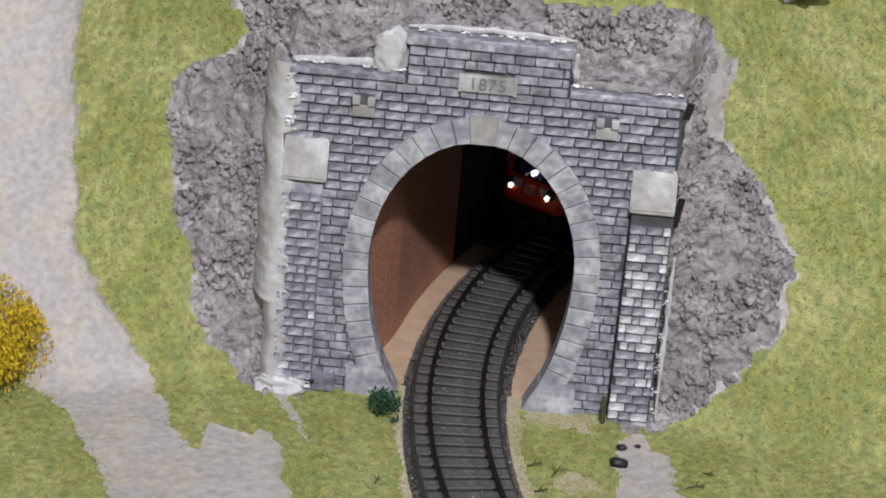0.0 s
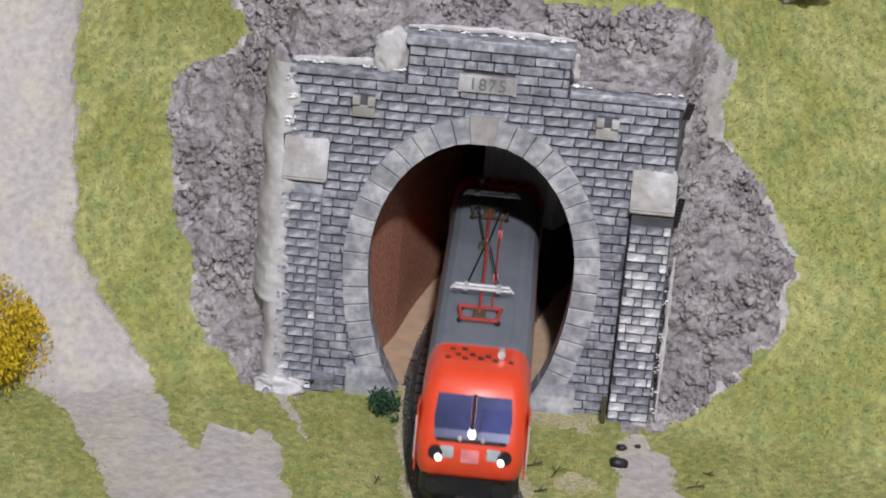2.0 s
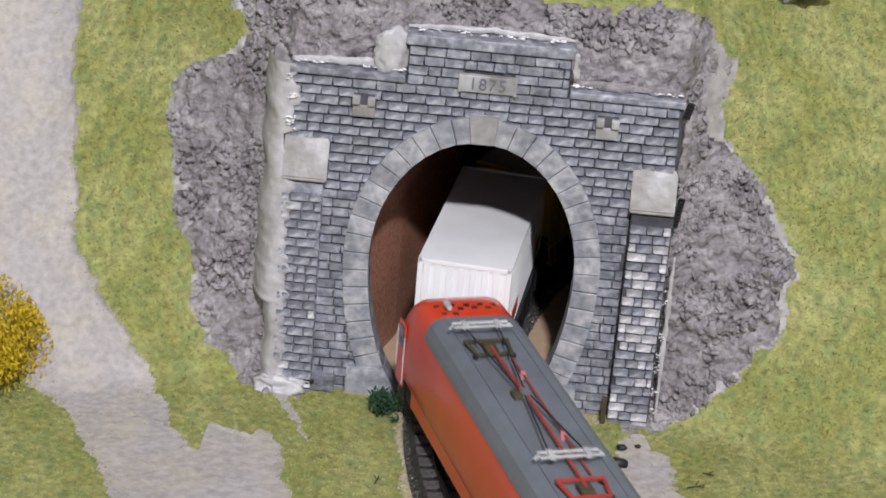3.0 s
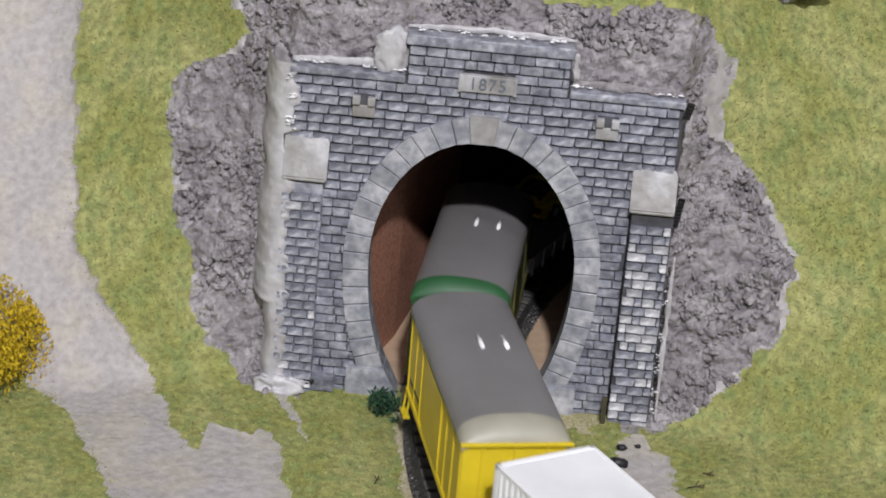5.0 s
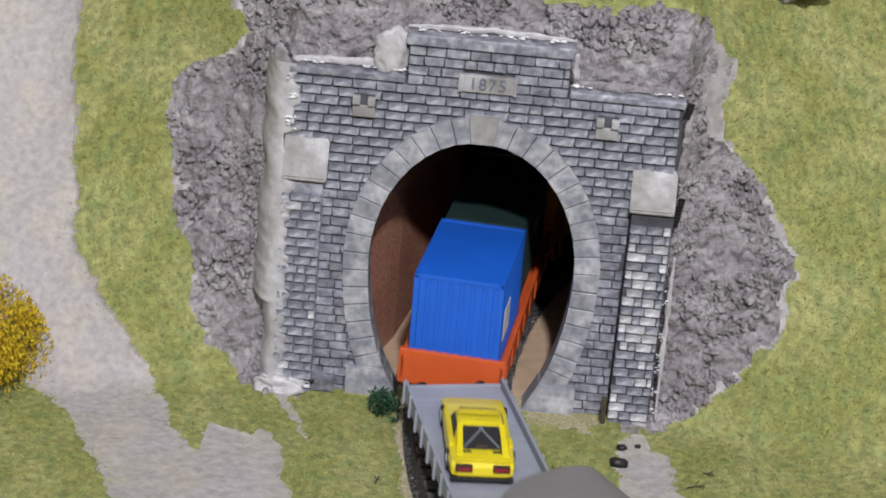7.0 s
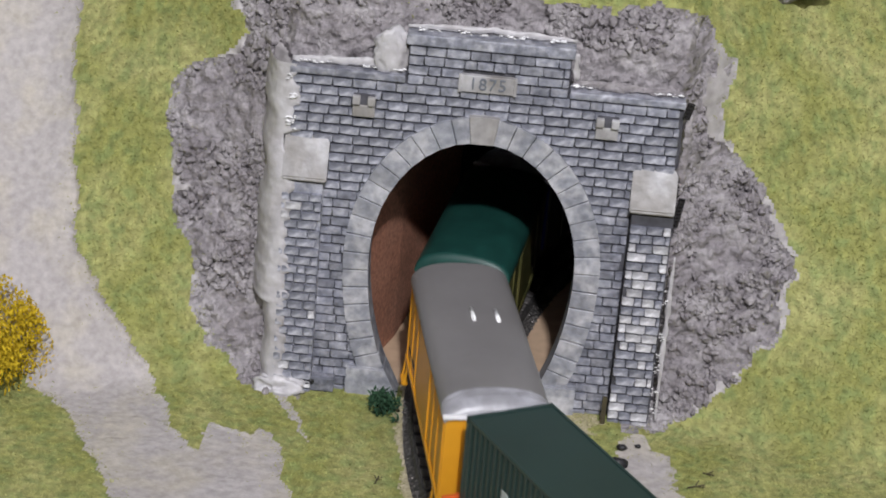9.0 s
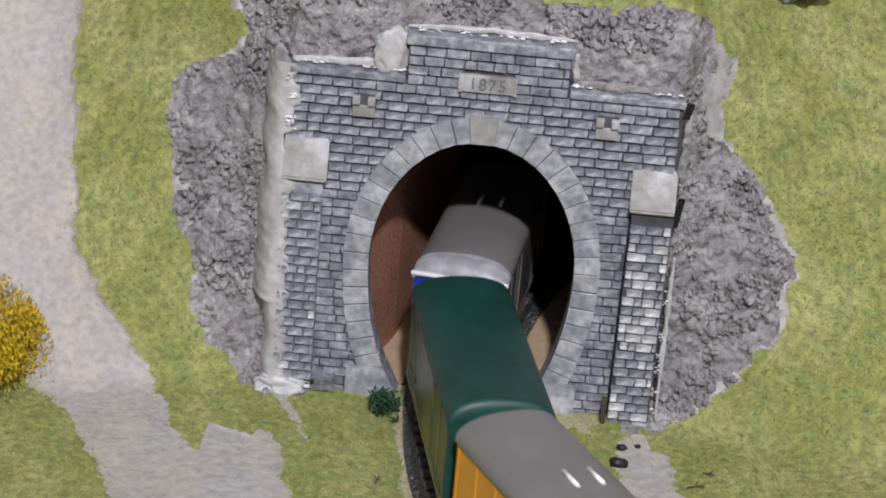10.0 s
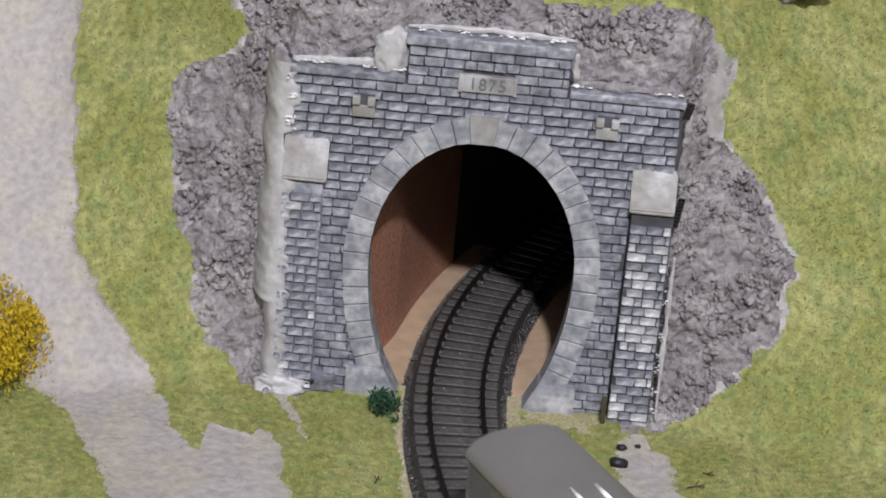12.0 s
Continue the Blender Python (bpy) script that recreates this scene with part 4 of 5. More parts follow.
def locomotive():
    t = thing("locomotive", "red electric locomotive with grey roof, headlights lit", "locomotive")
    levels = [(53.0, 8.7, 7.3), (53.5, 8.95, 8.2), (53.5, 9.15, 10.5), (53.1, 9.2, 13.2), (51.9, 9.15, 15.0), (49.8, 8.95, 19.0), (48.5, 8.35, 21.3), (47.0, 7.6, 22.8), (44.5, 6.4, 23.5), (42.5, 5.6, 23.7)]
    body = part("body", loft([plan(x, -x, w, z, 2.6, 1.5) for x, w, z in levels]), M["red"], t, "glossy traffic-red body shell", smooth=False)
    for p in body.data.polygons:
        p.use_smooth = len(p.vertices) == 4
    # grey roof skin, following the shell a little outside it
    skin = [(8.8, 20.4), (8.5, 21.4), (7.78, 22.95), (6.6, 23.72), (5.0, 24.0)]
    ring = [(w, z) for w, z in skin] + [(-w, z) for w, z in skin[::-1]]
    rings = [[(x, y * k, z - (1 - k) * 3) for y, z in ring] for x, k in ((-36.5, 0.985), (-35.5, 1), (-18, 1), (0, 1), (18, 1), (35.5, 1), (36.5, 0.985))]
    part("roof", loft(rings), M["roofgrey"], t, "matt grey roof panels")
    for y in (-5.2, 5.2):
        part("roof_rib", box(-35, 35, y - 0.12, y + 0.12, 23.85, 24.15), M["roofgrey"], t)
    for sign in (-1, 1):
        # windscreen in two panes on the raked front
        def on_front(z):
            for (xa, _, za), (xb, _, zb) in zip(levels, levels[1:]):
                if za <= z <= zb:
                    return xa + (xb - xa) * (z - za) / (zb - za)
            return levels[-1][0]
        for y0, y1 in ((-6.4, -0.35), (0.35, 6.4)):
            rows = []
            for z in (14.1, 15.4, 17.0, 18.8, 20.5):
                inset = 0.35 * abs(z - 17) / 3.6
                ys = (y0 + (inset if y0 < -1 else 0), y1 - (inset if y1 > 1 else 0))
                rows.append([(sign * (on_front(z) + 0.16), ys[0], z), (sign * (on_front(z) + 0.16), ys[1], z)])
            verts = [p for r in rows for p in r]
            faces = [(2 * i, 2 * i + 1, 2 * i + 3, 2 * i + 2) for i in range(4)]
            verts += [(x - sign * 0.5, y, z) for x, y, z in verts]
            n = len(verts) // 2
            faces += [tuple(i + n for i in f[::-1]) for f in faces]
            faces += [(0, n, n + 1, 1), (n - 2, n - 1, 2 * n - 1, 2 * n - 2)] + [(2 * i + s, 2 * i + 2 + s, 2 * i + 2 + s + n, 2 * i + s + n) for i in range(4) for s in (0, 1)]
            part("windscreen", (verts, faces), M["glass"], t, "dark windscreen pane, blue reflection put into its colour")
        part("window_pillar", tube((sign * (on_front(14.2) + 0.25), 0, 14.2), (sign * (on_front(20.8) + 0.25), 0, 20.8), 0.3, 8), M["black"], t)
        part("wiper", tube((sign * (on_front(14.4) + 0.45), 0.8, 14.4), (sign * (on_front(18.8) + 0.4), 1.9, 18.8), 0.12, 6), M["black"], t)
        part("dash_panel", box(*sorted((sign * 52.0, sign * 52.9)), -5.8, 5.8, 13.5, 14.2, 0.25), M["dark"], t, "black strip below the windscreen")
        for side in (-1, 1):
            x = sign * 53.35
            h = part("headlight", box(*sorted((x - sign * 0.6, x + sign * 0.3)), *sorted((side * 2.7, side * 5.0)), 11.0, 13.0, 0.25), M["lampgrey"], t, "pale grey headlight panel")
            part("lens_black", tube((x - sign * 0.4, side * 5.7, 11.8), (x + sign * 0.4, side * 5.7, 11.8), 1.2, 16), M["black"], h)
            part("lens", tube((x + sign * 0.2, side * 5.15, 11.1), (x + sign * 0.65, side * 5.15, 11.1), 0.56, 16), M["lamp"] if sign > 0 else M["lampgrey"], h, "lit white lamp" if sign > 0 else "")
        part("top_light", tube((sign * 50.6, 0, 15.1), (sign * 52.9, 0, 15.1), 0.62, 16), M["lamp"] if sign > 0 else M["lampgrey"], t, "lit white lamp" if sign > 0 else "")
        for y in (-1.9, 1.9):
            part("sun_cover", tube((sign * 52.0, y, 14.3), (sign * 52.9, y, 14.3), 0.35, 10), M["chrome"], t)
        part("front_badge", box(*sorted((sign * 52.9, sign * 53.72)), -1.5, 1.5, 10.4, 12.6, 0.1), M["badge"], t, "small pale red emblem panel")
        part("skirt", loft([plan(a, a - 9, w, z, 2, 1.5) if sign > 0 else plan(-a + 9, -a, w, z, 2, 1.5) for a, w, z in ((51.5, 7.4, 1.6), (52.4, 8.4, 3.5), (52.6, 8.5, 7.4))]), M["black"], t, "black front skirt")
        buffers(t, sign * 52.5, sign, 6.2)
        coupler(t, sign * 52.4, sign)
        for side in (-1, 1):
            part("handrail", tube((sign * 50.2, side * 9.35, 8.5), (sign * 50.2, side * 9.3, 16.5), 0.14, 8), M["chrome"], t, "bright grab rail beside the cab door")
            part("handrail", tube((sign * 45.4, side * 9.45, 7.0), (sign * 45.4, side * 9.4, 16.0), 0.14, 8), M["chrome"], t, "bright grab rail beside the cab door")
            part("cab_door", box(*sorted((sign * 45.8, sign * 49.8)), *sorted((side * 9.0, side * 9.28)), 6.2, 18.0, 0.08), M["red"], t)
            part("cab_window", box(*sorted((sign * 46.5, sign * 49.1)), *sorted((side * 9.0, side * 9.38)), 13.6, 17.4, 0.08), M["glass"], t)
        # roof hatches ahead of the grey panels
        for x, y in ((41.8, -5.2), (40.6, -3.6), (42.0, -2.4), (40.4, -1.2), (41.6, 0.2), (40.6, 1.4), (41.9, 2.7), (40.5, 3.9), (41.8, 5.2), (38.6, -4.6), (38.4, -2.6)):
            part("roof_hatch", box(sign * x - 0.45, sign * x + 0.45, y - 0.5, y + 0.5, 23.1, 23.95 - 0.05 * abs(y), 0.1), M["black"], t)
        part("horn", tube((sign * 39.0, 3.6 * sign, 24.5), (sign * 41.2, 3.6 * sign, 24.5), 0.45, 10, r2=0.7), M["chrome"], t, "bright horn")
        # bogies
        b = part("bogie", box(sign * 33 - 13.5, sign * 33 + 13.5, -6.4, 6.4, 2.4, 5.6, 0.5), M["black"], t, "dark bogie frame")
        for dx in (-9.4, 9.4):
            wheelset(b, sign * 33 + dx, 3.7)
    # current collectors
    for base, head, knee, off, frame_mat in ((25.6, 17.6, -3.0, -0.9, "rust"), (-22.5, -28.5, -6.0, -1.2, "twig")):
        bm = box(base - 2.9, base - 2.3, -3.9, 3.9, 24.5, 25.0, 0.12)
        box(base + 2.3, base + 2.9, -3.2, 3.2, 24.5, 25.0, 0.12, bm)
        for y in (-1, 1):
            tube((base - 2.6, y * 3.7, 24.75), (base + 2.6, y * 3.0, 24.75), 0.35, 8, bm)
        p = part("pantograph", bm, M[frame_mat], t, "current collector base frame")
        p.location.y = off * MM
        for y in (-3.3, 3.3):
            for dx in (-2.5, 2.5):
                part("insulator", tube((base + dx, y, 23.7), (base + dx, y, 24.6), 0.5, 8), M["black"], p)
        part("lower_arm", tube((base, 0, 25.0), (knee, 0, 25.5), 0.26, 8), M["rust"], p, "red folded arm")
        bm = tube((knee, -0.5, 25.6), (head, -3.0, 26.0), 0.15, 8)
        tube((knee, 0.5, 25.6), (head, 3.0, 26.0), 0.15, 8, bm)
        part("upper_arm", bm, M["black"], p)
        part("spring_box", box(base - 1.6, base + 1.6, -1.1, 1.1, 23.9, 25.0, 0.2), M["twig"], p, "dark spring gear")
        for dx in (-0.8, 0.8):
            part("contact_strip", tube((head + dx, -4.9, 26.2), (head + dx, 4.9, 26.2), 0.24, 8), M["chrome"], p, "whitish contact strip")
        for y in (-1, 1):
            part("horn_end", tube((head, y * 4.9, 26.2), (head, y * 5.6, 25.6), 0.22, 8), M["chrome"], p)
            part("strip_block", box(head - 1.1, head + 1.1, y * 2.9 - 0.45, y * 2.9 + 0.45, 25.8, 26.6, 0.1), M["chrome"], p)
    part("roof_cable", tube((-18, 1.2, 24.9), (22, 1.2, 24.9), 0.16, 6), M["rust"], t, "red roof conductor")
    for x in (-12, 9):
        part("insulator", tube((x, 1.2, 23.7), (x, 1.2, 25.2), 0.5, 8), M["badge"], t)
    part("roof_equipment", box(-7, -4.4, -2.6, -1.0, 23.9, 24.8, 0.3), M["twig"], t, "brown roof switch gear")
    for side in (-1, 1):
        part("side_skirt", box(-41, 41, *sorted((side * 7.9, side * 8.8)), 4.6, 7.6, 0.2), M["red"], t, "red lower side panel")
    part("underframe", box(-44, 44, -6.5, 6.5, 3.2, 5.4, 0.3), M["black"], t, "dark underframe and transformer box")
    return t


def running_gear(t, length, w=8.2, colour="black", spread=0.31, buffered=True):
    part("underframe", box(-length / 2 + 0.6, length / 2 - 0.6, -w, w, 4.8, 6.4, 0.2), M[colour], t, "wagon underframe")
    for sx in (-1, 1):
        x = sx * length * spread
        wheelset(t, x, 3.0)
        for side in (-1, 1):
            bm = box(x - 2.6, x + 2.6, *sorted((side * 6.2, side * 6.7)), 2.0, 5.2, 0.15)
            box(x - 1.0, x + 1.0, *sorted((side * 6.5, side * 7.4)), 2.1, 4.0, 0.2, bm)
            box(x - 5.0, x + 5.0, *sorted((side * 6.8, side * 7.2)), 4.1, 4.7, 0.1, bm)
            part("axle_guard", bm, M["black"], t, "black axle guard with leaf spring")
        coupler(t, sx * (length / 2 - 0.4), sx)
        if buffered:
            buffers(t, sx * (length / 2 - 0.3), sx, 6.0)


def roof_section(w, z_eave, rise, n=16, eave=0.5):
    """Half-barrel roof outline, from one eave over the ridge to the other."""
    pts = []
    for k in range(n + 1):
        a = math.pi * k / n
        c, s = math.cos(a), math.sin(a)
        pts.append((math.copysign(abs(c) ** 0.82, c) * w, z_eave + rise * abs(s) ** 0.85))
    return pts


def covered_wagon(name, label, length, side, roof, end, roof_end=None, ribs=8, stripe=None, steps=None, hip=4.0, lip=None, vents=(-0.6, 3.7)):
    t = thing(name, label, "wagon", "wagons of the train")
    h, w, z_eave, rise = length / 2, 8.55, 21.2, 4.0
    part("body", box(-h + 0.5, h - 0.5, -w, w, 6.2, z_eave + 0.4, 0.3), M[side], t)
    curve = roof_section(w + 0.4, z_eave, rise)
    lower = [(y * 0.96, z - 0.55) for y, z in curve[::-1]]
    def cut(x, k):
        """The roof outline at x with its rise brought down to k of the full one."""
        def low(z):
            return z_eave + (z - z_eave) * k if z > z_eave else z
        return [(x, y, low(z)) for y, z in curve] + [(x, y, low(z + 0.55) - 0.55) for y, z in lower]
    r = part("roof", loft([cut(-h - 0.2, 1.0), cut(-h - 0.1, 1.0), cut(h - hip - 0.1, 1.0), cut(h - hip, 1.0)]), M[roof], t)
    for p in r.data.polygons:
        p.use_smooth = abs(p.normal.x) < 0.5
    for sx in (-1, 1):
        if sx > 0:
            rows = [cut(h - hip * (1 - q) + 0.35 * q, k) for q, k in ((0, 1.003), (0.02, 1.003), (0.3, 0.965), (0.6, 0.84), (0.84, 0.62), (0.97, 0.38), (0.99, 0.30), (1.0, 0.28))]
            e = part("roof_end", loft(rows), M[roof_end or roof], t, "rounded roof end sloping down to the end wall")
            for p in e.data.polygons:
                p.use_smooth = len(p.vertices) == 4
        else:
            rows = [[(-x, y * 0.95, z - 0.5) for y, z in curve] + [(-x, -w + 0.2, z_eave - 1), (-x, w - 0.2, z_eave - 1)] for x in (h - 0.9, h - 0.15)]
            part("gable", loft(rows), M[end], t)
        if sx > 0 and lip:
            part("roof_lip", box(h + 0.1, h + 0.75, -w - 0.5, w + 0.5, z_eave + 0.35, z_eave + 1.0, 0.15), M[lip], t, "straight rim along the roof end")
        if roof_end == "roofend" and sx > 0:
            for d, k in ((3.4, 0.985), (2.2, 0.90), (1.0, 0.70)):
                ring = [[(x + sx * o, y * 1.004, z + 0.14) for x, y, z in cut(sx * (h - d), k)] for o in (-0.16, 0.16)]
                part("roof_rib", loft(ring), M[roof_end], t)
        part("end_wall", box(*sorted((sx * (h - 0.6), sx * (h - 0.1))), -w + 0.05, w - 0.05, 6.4, z_eave + 0.2, 0.15), M[end], t)
        for y in (-5.2, 0, 5.2):
            part("end_post", box(*sorted((sx * (h - 0.3), sx * (h + 0.3))), y - 0.35, y + 0.35, 6.4, z_eave - 0.2, 0.1), M[end], t)
    for side_sign in (-1, 1):
        y = side_sign * w
        for k in range(ribs + 1):
            x = -h + 0.9 + (length - 1.8) * k / ribs
            part("side_post", box(x - 0.3, x + 0.3, *sorted((y - side_sign * 0.1, y + side_sign * 0.2)), 6.3, z_eave, 0.06), M[side], t)
        part("side_rail", box(-h + 0.6, h - 0.6, *sorted((y - side_sign * 0.1, y + side_sign * 0.4)), 6.0, 7.0, 0.1), M[side], t)
        part("door", box(-7.5, 7.5, *sorted((y - side_sign * 0.1, y + side_sign * 0.3)), 7.2, z_eave - 0.6, 0.1), M[stripe or side], t, "sliding side door")
        if steps:
            for sx in (-1, 1):
                bm = box(sx * (h - 3) - 1.8, sx * (h - 3) + 1.8, *sorted((y, y + side_sign * 1.2)), 2.6, 3.1, 0.08)
                for dx in (-1.6, 1.6):
                    tube((sx * (h - 3) + dx, y + side_sign * 0.7, 3.0), (sx * (h - 3) + dx, y + side_sign * 0.2, 6.6), 0.22, 6, bm)
                part("step", bm, M[steps], t, "small coloured footstep")
        # lettering too small to read
        for k in range(3):
            part("marking", box(-h + 3 + k * 3.2, -h + 5.4 + k * 3.2, *sorted((y, y + side_sign * 0.12)), 9.0 + 0.1 * k, 9.6 + 0.1 * k), M["black"], t)
    # Ventilators drawn long and white, so shape and colour carry their glint streaks.
    for y in vents:
        z = z_eave + rise + 0.05 - 1.7 * (abs(y) / 9.0) ** 2.44
        bm = tube((-6.8, y, z), (-2.6, y, z), 0.4, 12)
        for x in (-6.8, -2.6):
            bmesh.ops.create_uvsphere(bm, u_segments=12, v_segments=8, radius=0.4, matrix=Matrix.Translation((x, y, z)))
        part("roof_vent", bm, M["white_glint"], t, "small glossy roof ventilator, long and white to draw its glint", smooth=True)
    running_gear(t, length)
    return t


def box_container(name, label, x0, x1, mat, z0=7.6, height=15.6, w=8.2, rib=1.6, marks=None):
    """A ribbed steel box; it stands on its wagon."""
    t = thing(name, label, "container", "containers on the train")
    part("shell", box(x0 + 0.3, x1 - 0.3, -w + 0.3, w - 0.3, z0, z0 + height - 0.2, 0.15), M[mat], t)
    n = int((x1 - x0 - 1.6) / rib)
    for k in range(n):
        x = x0 + 0.8 + (k + 0.25) * (x1 - x0 - 1.6) / n
        for s in (-1, 1):
            part("side_rib", box(x, x + rib * 0.5, *sorted((s * (w - 0.35), s * w)), z0 + 0.6, z0 + height - 0.6, 0.08), M[mat], t)
    for x, s in ((x0, -1), (x1, 1)):
        for k in range(7):
            y = -w + 1.1 + k * (2 * w - 2.2) / 7
            part("end_rib", box(*sorted((x, x - s * 0.4)), y, y + 1.2, z0 + 0.6, z0 + height - 0.6, 0.08), M[mat], t)
        for sy in (-1, 1):
            part("corner_post", box(*sorted((x, x - s * 1.0)), *sorted((sy * w, sy * (w - 1.0))), z0, z0 + height, 0.1), M[mat], t)
        part("top_beam", box(*sorted((x, x - s * 0.8)), -w, w, z0 + height - 0.9, z0 + height, 0.1), M[mat], t)
    for sy in (-1, 1):
        part("top_rail", box(x0, x1, *sorted((sy * w, sy * (w - 0.5))), z0 + height - 0.6, z0 + height - 0.02, 0.08), M[mat], t)
        if marks:
            for colour, a, b, c, d in marks:
                part("marking", box(x0 + a, x0 + b, *sorted((sy * w, sy * (w + 0.08))), z0 + c, z0 + d), M[colour], t, "plain painted marking panel")
    return t


def container_wagon(name, label, length, mat):
    t = thing(name, label, "wagon", "wagons of the train")
    h = length / 2
    part("deck", box(-h + 0.6, h - 0.6, -8.4, 8.4, 6.2, 8.2, 0.2), M[mat], t)
    for s in (-1, 1):
        part("side_sill", box(-h, h, *sorted((s * 8.6, s * 9.6)), 5.0, 10.0, 0.25), M[mat], t, "raised side sill")
        part("end_beam", box(*sorted((s * h, s * (h - 1.2))), -9.8, 9.8, 4.2, 11.0, 0.25), M[mat], t, "raised end beam")
        for k in range(9):
            x = -h + 3 + k * (length - 6) / 8
            part("sill_post", box(x - 0.4, x + 0.4, *sorted((s * 9.5, s * 9.8)), 5.6, 9.2, 0.08), M[mat], t)
    running_gear(t, length, 7.6, buffered=False)
    return t


def flat_wagon(length):
    t = thing("flat_wagon", "grey low-sided flat wagon carrying a yellow sports car", "wagon", "wagons of the train")
    h = length / 2
    part("deck", box(-h, h, -8.6, 8.6, 6.2, 7.4, 0.2), M["flat"], t)
    for k in range(24):
        x = -h + 0.4 + k * (length - 0.8) / 24
        part("plank", box(x + 0.08, x + (length - 0.8) / 24 - 0.08, -8.0, 8.0, 7.4, 7.62, 0.05), M["flat"], t)
    for s in (-1, 1):
        part("side_board", box(-h, h, *sorted((s * 8.5, s * 9.1)), 5.8, 9.0, 0.15), M["flat"], t, "low grey side board")
        part("end_board", box(*sorted((s * h, s * (h - 0.6))), -8.6, 8.6, 6.0, 7.9, 0.15), M["flat"], t)
        for k in range(11):
            x = -h + 1.2 + k * (length - 2.4) / 10
            part("stake", box(x - 0.35, x + 0.35, *sorted((s * 9.0, s * 9.5)), 5.0, 9.0, 0.1), M["flat"], t)
    running_gear(t, length)
    return t


def sports_car():
    """A low wedge coupe; its tail points along the train's way ahead."""
    t = thing("sports_car", "small yellow toy sports car riding on the flat wagon", "car")
    z0 = 8.0
    levels = [(13.6, -13.6, 5.7, 0.6), (14.2, -14.2, 6.2, 1.5), (14.1, -13.8, 6.3, 3.0), (13.0, -9.6, 6.0, 4.0), (12.0, -4.6, 5.4, 4.5)]
    part("body", loft([plan(a, b, w, z0 + z, 1.3, 0.9) for a, b, w, z in levels]), M["car"], t)
    cabin = [(9.4, -5.6, 5.0, 4.2), (5.0, -2.4, 4.3, 6.7), (3.4, -1.2, 3.9, 7.1)]
    part("cabin", loft([plan(a, b, w, z0 + z, 0.9, 0.7) for a, b, w, z in cabin]), M["car"], t)
    deck = part("rear_window", loft([[(9.5, -3.9, z0 + 4.3), (9.5, 3.9, z0 + 4.3), (4.9, 3.4, z0 + 6.75), (4.9, -3.4, z0 + 6.75)],
                                     [(9.7, -3.9, z0 + 4.5), (9.7, 3.9, z0 + 4.5), (5.1, 3.4, z0 + 6.95), (5.1, -3.4, z0 + 6.95)]]), M["black"], t, "dark engine window with crossed braces")
    for s in (-1, 1):
        part("brace", tube((9.5, s * 3.4, z0 + 4.75), (5.4, -s * 0.4, z0 + 6.95), 0.22, 6), M["roofgrey"], deck, "grey engine brace")
    part("engine_cover", box(7.0, 9.4, -1.2, 1.2, z0 + 4.6, z0 + 5.3, 0.25), M["wheel"], deck)
    part("windscreen", loft([[(-5.2, -3.8, z0 + 4.6), (-5.2, 3.8, z0 + 4.6), (-2.6, 3.4, z0 + 6.4), (-2.6, -3.4, z0 + 6.4)],
                             [(-5.5, -3.8, z0 + 4.75), (-5.5, 3.8, z0 + 4.75), (-2.9, 3.4, z0 + 6.6), (-2.9, -3.4, z0 + 6.6)]]), M["black"], t)
    for s in (-1, 1):
        part("side_window", loft([[(-3.0, s * 4.7, z0 + 4.7), (5.4, s * 4.7, z0 + 4.7), (3.6, s * 4.2, z0 + 6.3), (-1.4, s * 4.2, z0 + 6.3)],
                                  [(-3.0, s * 5.05, z0 + 4.7), (5.4, s * 5.05, z0 + 4.7), (3.6, s * 4.5, z0 + 6.3), (-1.4, s * 4.5, z0 + 6.3)]]), M["black"], t, "dark side window")
        part("flying_buttress", loft([[(12.2, s * 3.7, z0 + 4.3), (12.2, s * 4.9, z0 + 4.3), (4.4, s * 4.4, z0 + 6.9), (4.4, s * 3.5, z0 + 6.9)],
                                      [(12.2, s * 3.7, z0 + 4.7), (12.2, s * 4.9, z0 + 4.7), (4.4, s * 4.4, z0 + 7.2), (4.4, s * 3.5, z0 + 7.2)]]), M["car"], t, "yellow sloping roof pillar")
        part("air_intake", box(5.4, 8.2, *sorted((s * 5.2, s * 6.1)), z0 + 3.9, z0 + 4.9, 0.25), M["car"], t)
        part("deck_slot", box(10.2, 11.0, *sorted((s * 2.0, s * 4.2)), z0 + 4.45, z0 + 4.62, 0.05), M["black"], t)
        light = part("tail_light", box(13.4, 14.45, *sorted((s * 1.9, s * 5.1)), z0 + 2.2, z0 + 3.5, 0.15), M["black"], t, "black tail light housing")
        part("tail_lens", box(14.0, 14.6, *sorted((s * 2.2, s * 4.8)), z0 + 2.5, z0 + 3.25, 0.1), M["tail"], light, "dark red lens")
        for x in (-8.6, 8.8):
            w = part("wheel", tube((x, s * 5.0, z0 + 1.75), (x, s * 6.4, z0 + 1.75), 2.05, 18), M["black"], t)
            part("rim", tube((x, s * 6.35, z0 + 1.75), (x, s * 6.5, z0 + 1.75), 1.2, 14), M["chrome"], w)
    part("bumper", box(13.4, 14.7, -5.9, 5.9, z0 + 0.5, z0 + 1.2, 0.2), M["black"], t, "black rear valance")
    part("spoiler", box(12.2, 13.6, -5.4, 5.4, z0 + 4.0, z0 + 4.5, 0.15), M["car"], t)
    return t


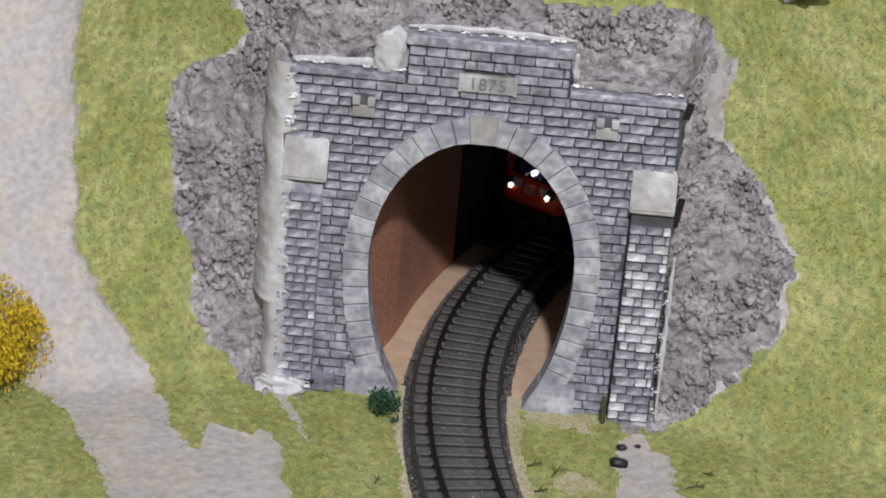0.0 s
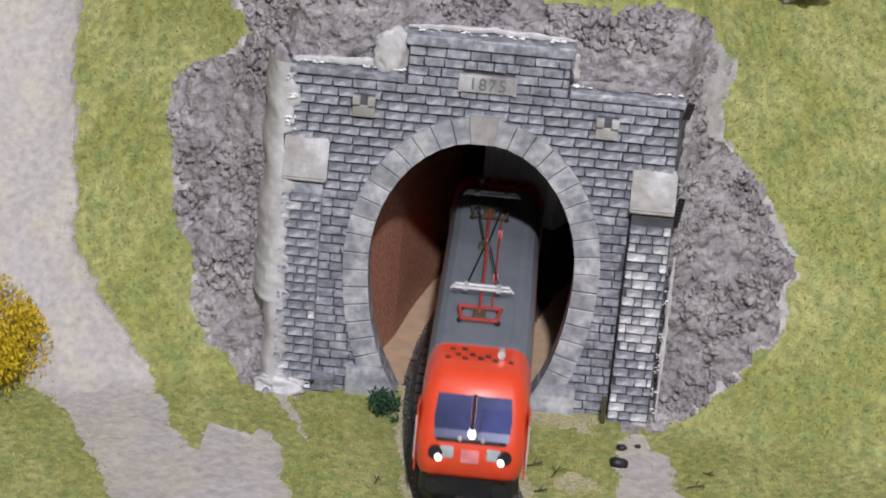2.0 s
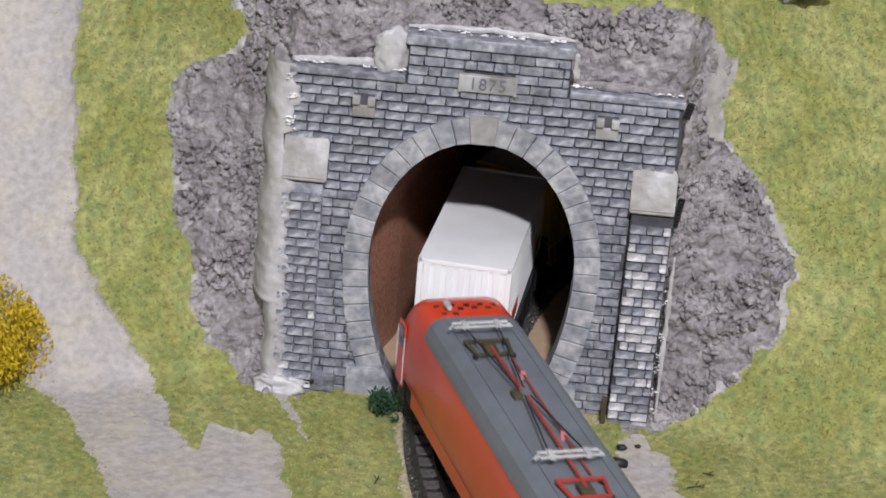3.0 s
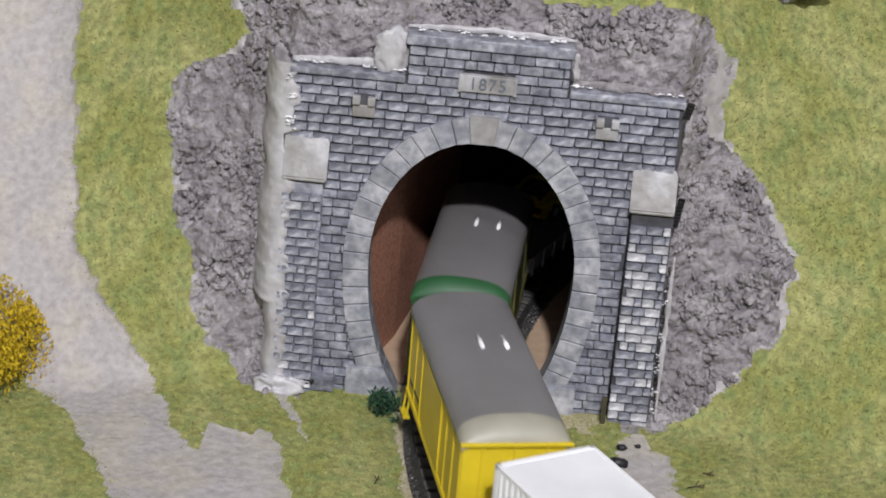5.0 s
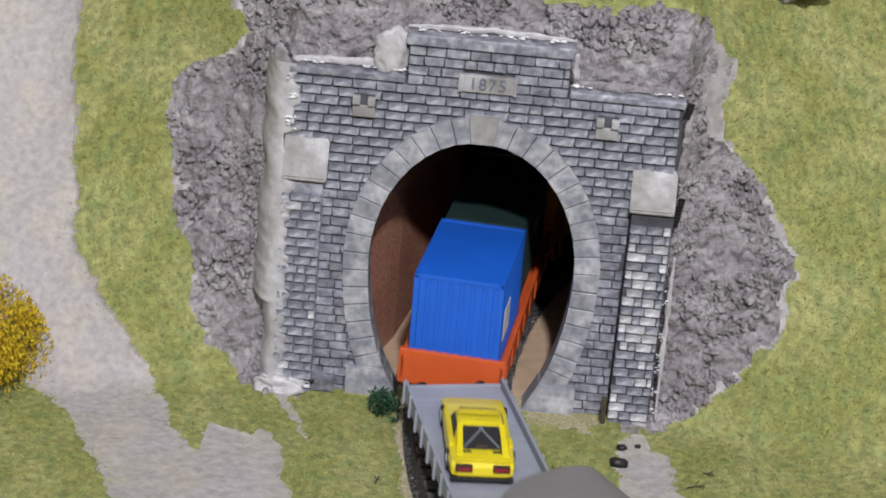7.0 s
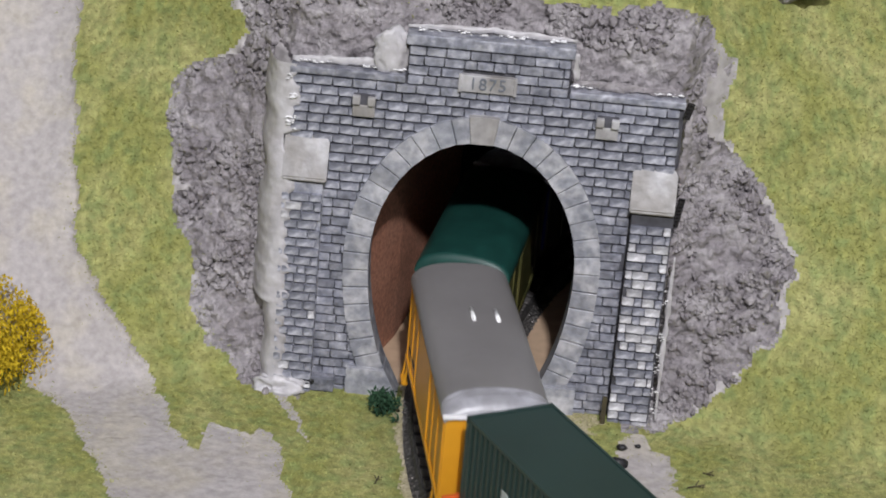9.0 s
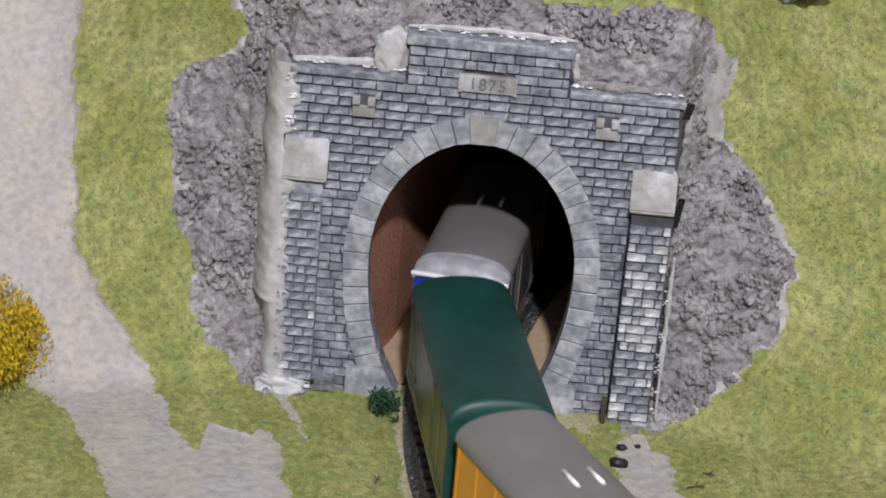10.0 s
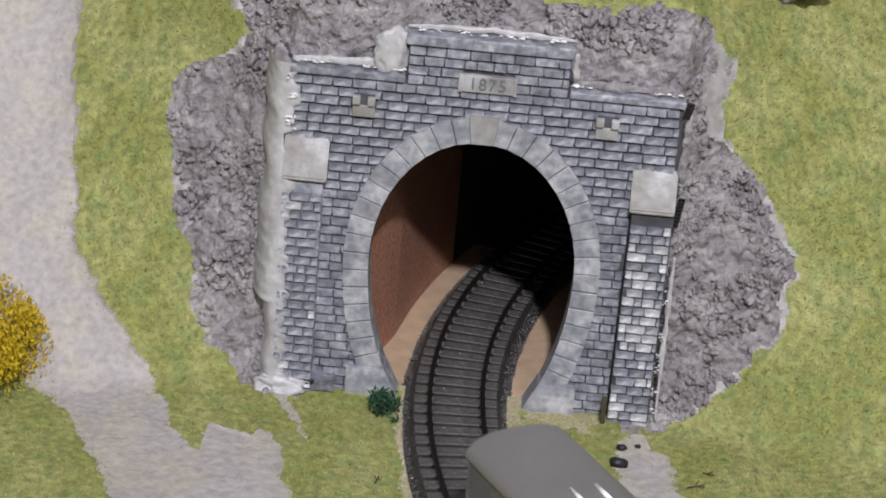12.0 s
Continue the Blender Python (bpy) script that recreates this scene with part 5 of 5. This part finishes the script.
loco = locomotive()
wagon_a = container_wagon("container_wagon", "container wagon with black frame under a white container", 56.0, "black")
white_box = box_container("shipping_container", "white ribbed container with small orange and yellow marks", -25.3, 25.3, "white", z0=8.2, height=17.0, w=8.7, marks=[("orange", 4, 9, 3, 6), ("yellow", 9.5, 12, 2, 8), ("orange", 36, 44, 3, 6)])
wagon_b = covered_wagon("covered_wagon", "yellow covered wagon with grey barrel roof", 50.0, "yellow", "roof", "yellow", roof_end="roofpale", steps="yellow", lip="yellow")
wagon_c = covered_wagon("covered_wagon", "green-ended covered wagon with olive sides and grey roof", 51.5, "olive", "roof", "green", roof_end="green", ribs=6, hip=3.0)
wagon_d = flat_wagon(58.0)
coupe = sports_car()
coupe.scale = (0.9, 0.88, 0.9)
wagon_e = container_wagon("container_wagon", "orange-red container wagon loaded with two containers", 70.0, "orange")
blue_box = box_container("shipping_container", "bright blue ribbed container with a pale panel", 6.5, 34.4, "blue", z0=8.2, height=17.6, marks=[("white", 17, 24, 5, 11)])
green_box = box_container("shipping_container", "dark green ribbed container", -33.0, 5.9, "bottle", z0=8.2, height=17.6, w=7.6, marks=[("lampgrey", 13, 15, 9, 11.5), ("lampgrey", 16, 18.5, 8.5, 11)])
wagon_f = covered_wagon("covered_wagon", "amber yellow covered wagon with grey roof and pale roof ends", 54.0, "amber", "roof", "amber", roof_end="roofend", steps="amber", lip="white")
wagon_g = covered_wagon("covered_wagon", "wagon with dark green rounded roof and golden olive sides", 49.0, "olive", "teal", "teal", ribs=6, hip=0.9, vents=())
wagon_h = covered_wagon("covered_wagon", "blue-ended wagon with grey roof and dark printed sides", 54.5, "tan", "roof", "navy", roof_end="roofend", ribs=7, stripe="tan", lip="white", vents=(-2.0, 2.2))

# vehicle, middle behind the front lamps, half distance of its pivots
TRAIN = [((loco,), 54.2, 39.0), ((wagon_a, white_box), 136.2, 21.0), ((wagon_b,), 196.2, 15.0), ((wagon_c,), 250.6, 15.0), ((wagon_d, coupe), 310.2, 19.0),
         ((wagon_e, blue_box, green_box), 379.1, 25.0), ((wagon_f,), 443.8, 16.0), ((wagon_g,), 498.7, 16.0), ((wagon_h,), 557.0, 17.0)]
# way of the front lamps along the line, by the second
WAY = [(0, -70.8), (1, -8.4), (2, 53.9), (3.2, 128.6), (4.8, 227.3), (5.7, 282), (6.8, 347.5), (7.2, 371), (8.8, 462.6), (9.2, 486.4), (9.7, 517.3), (10.2, 546.3), (10.9, 588), (11.3, 612), (11.6, 629), (12, 651.5)]


def lead(t):
    fit = np.polyfit([k[0] for k in WAY], [k[1] for k in WAY], 4)
    return float(np.polyval(fit, t))


def on_line(s, pivot):
    x0, y0, _ = along(s + pivot)
    x1, y1, _ = along(s - pivot)
    return pose((x0 + x1) / 2 * MM, (y0 + y1) / 2 * MM, 0, 0, 0, math.degrees(math.atan2(y0 - y1, x0 - x1)))


def motions():
    times = [k * 0.25 for k in range(49)]
    for things, back, pivot in TRAIN:
        for ob in things:
            lift = pose(-5.6 * MM, -1.0 * MM, 0.72 * MM, 0, 0, -8) if ob is coupe else pose(0, 0, 0)
            walk(ob, [(t, on_line(lead(t) - back, pivot) @ lift) for t in times])

courses()
motions()
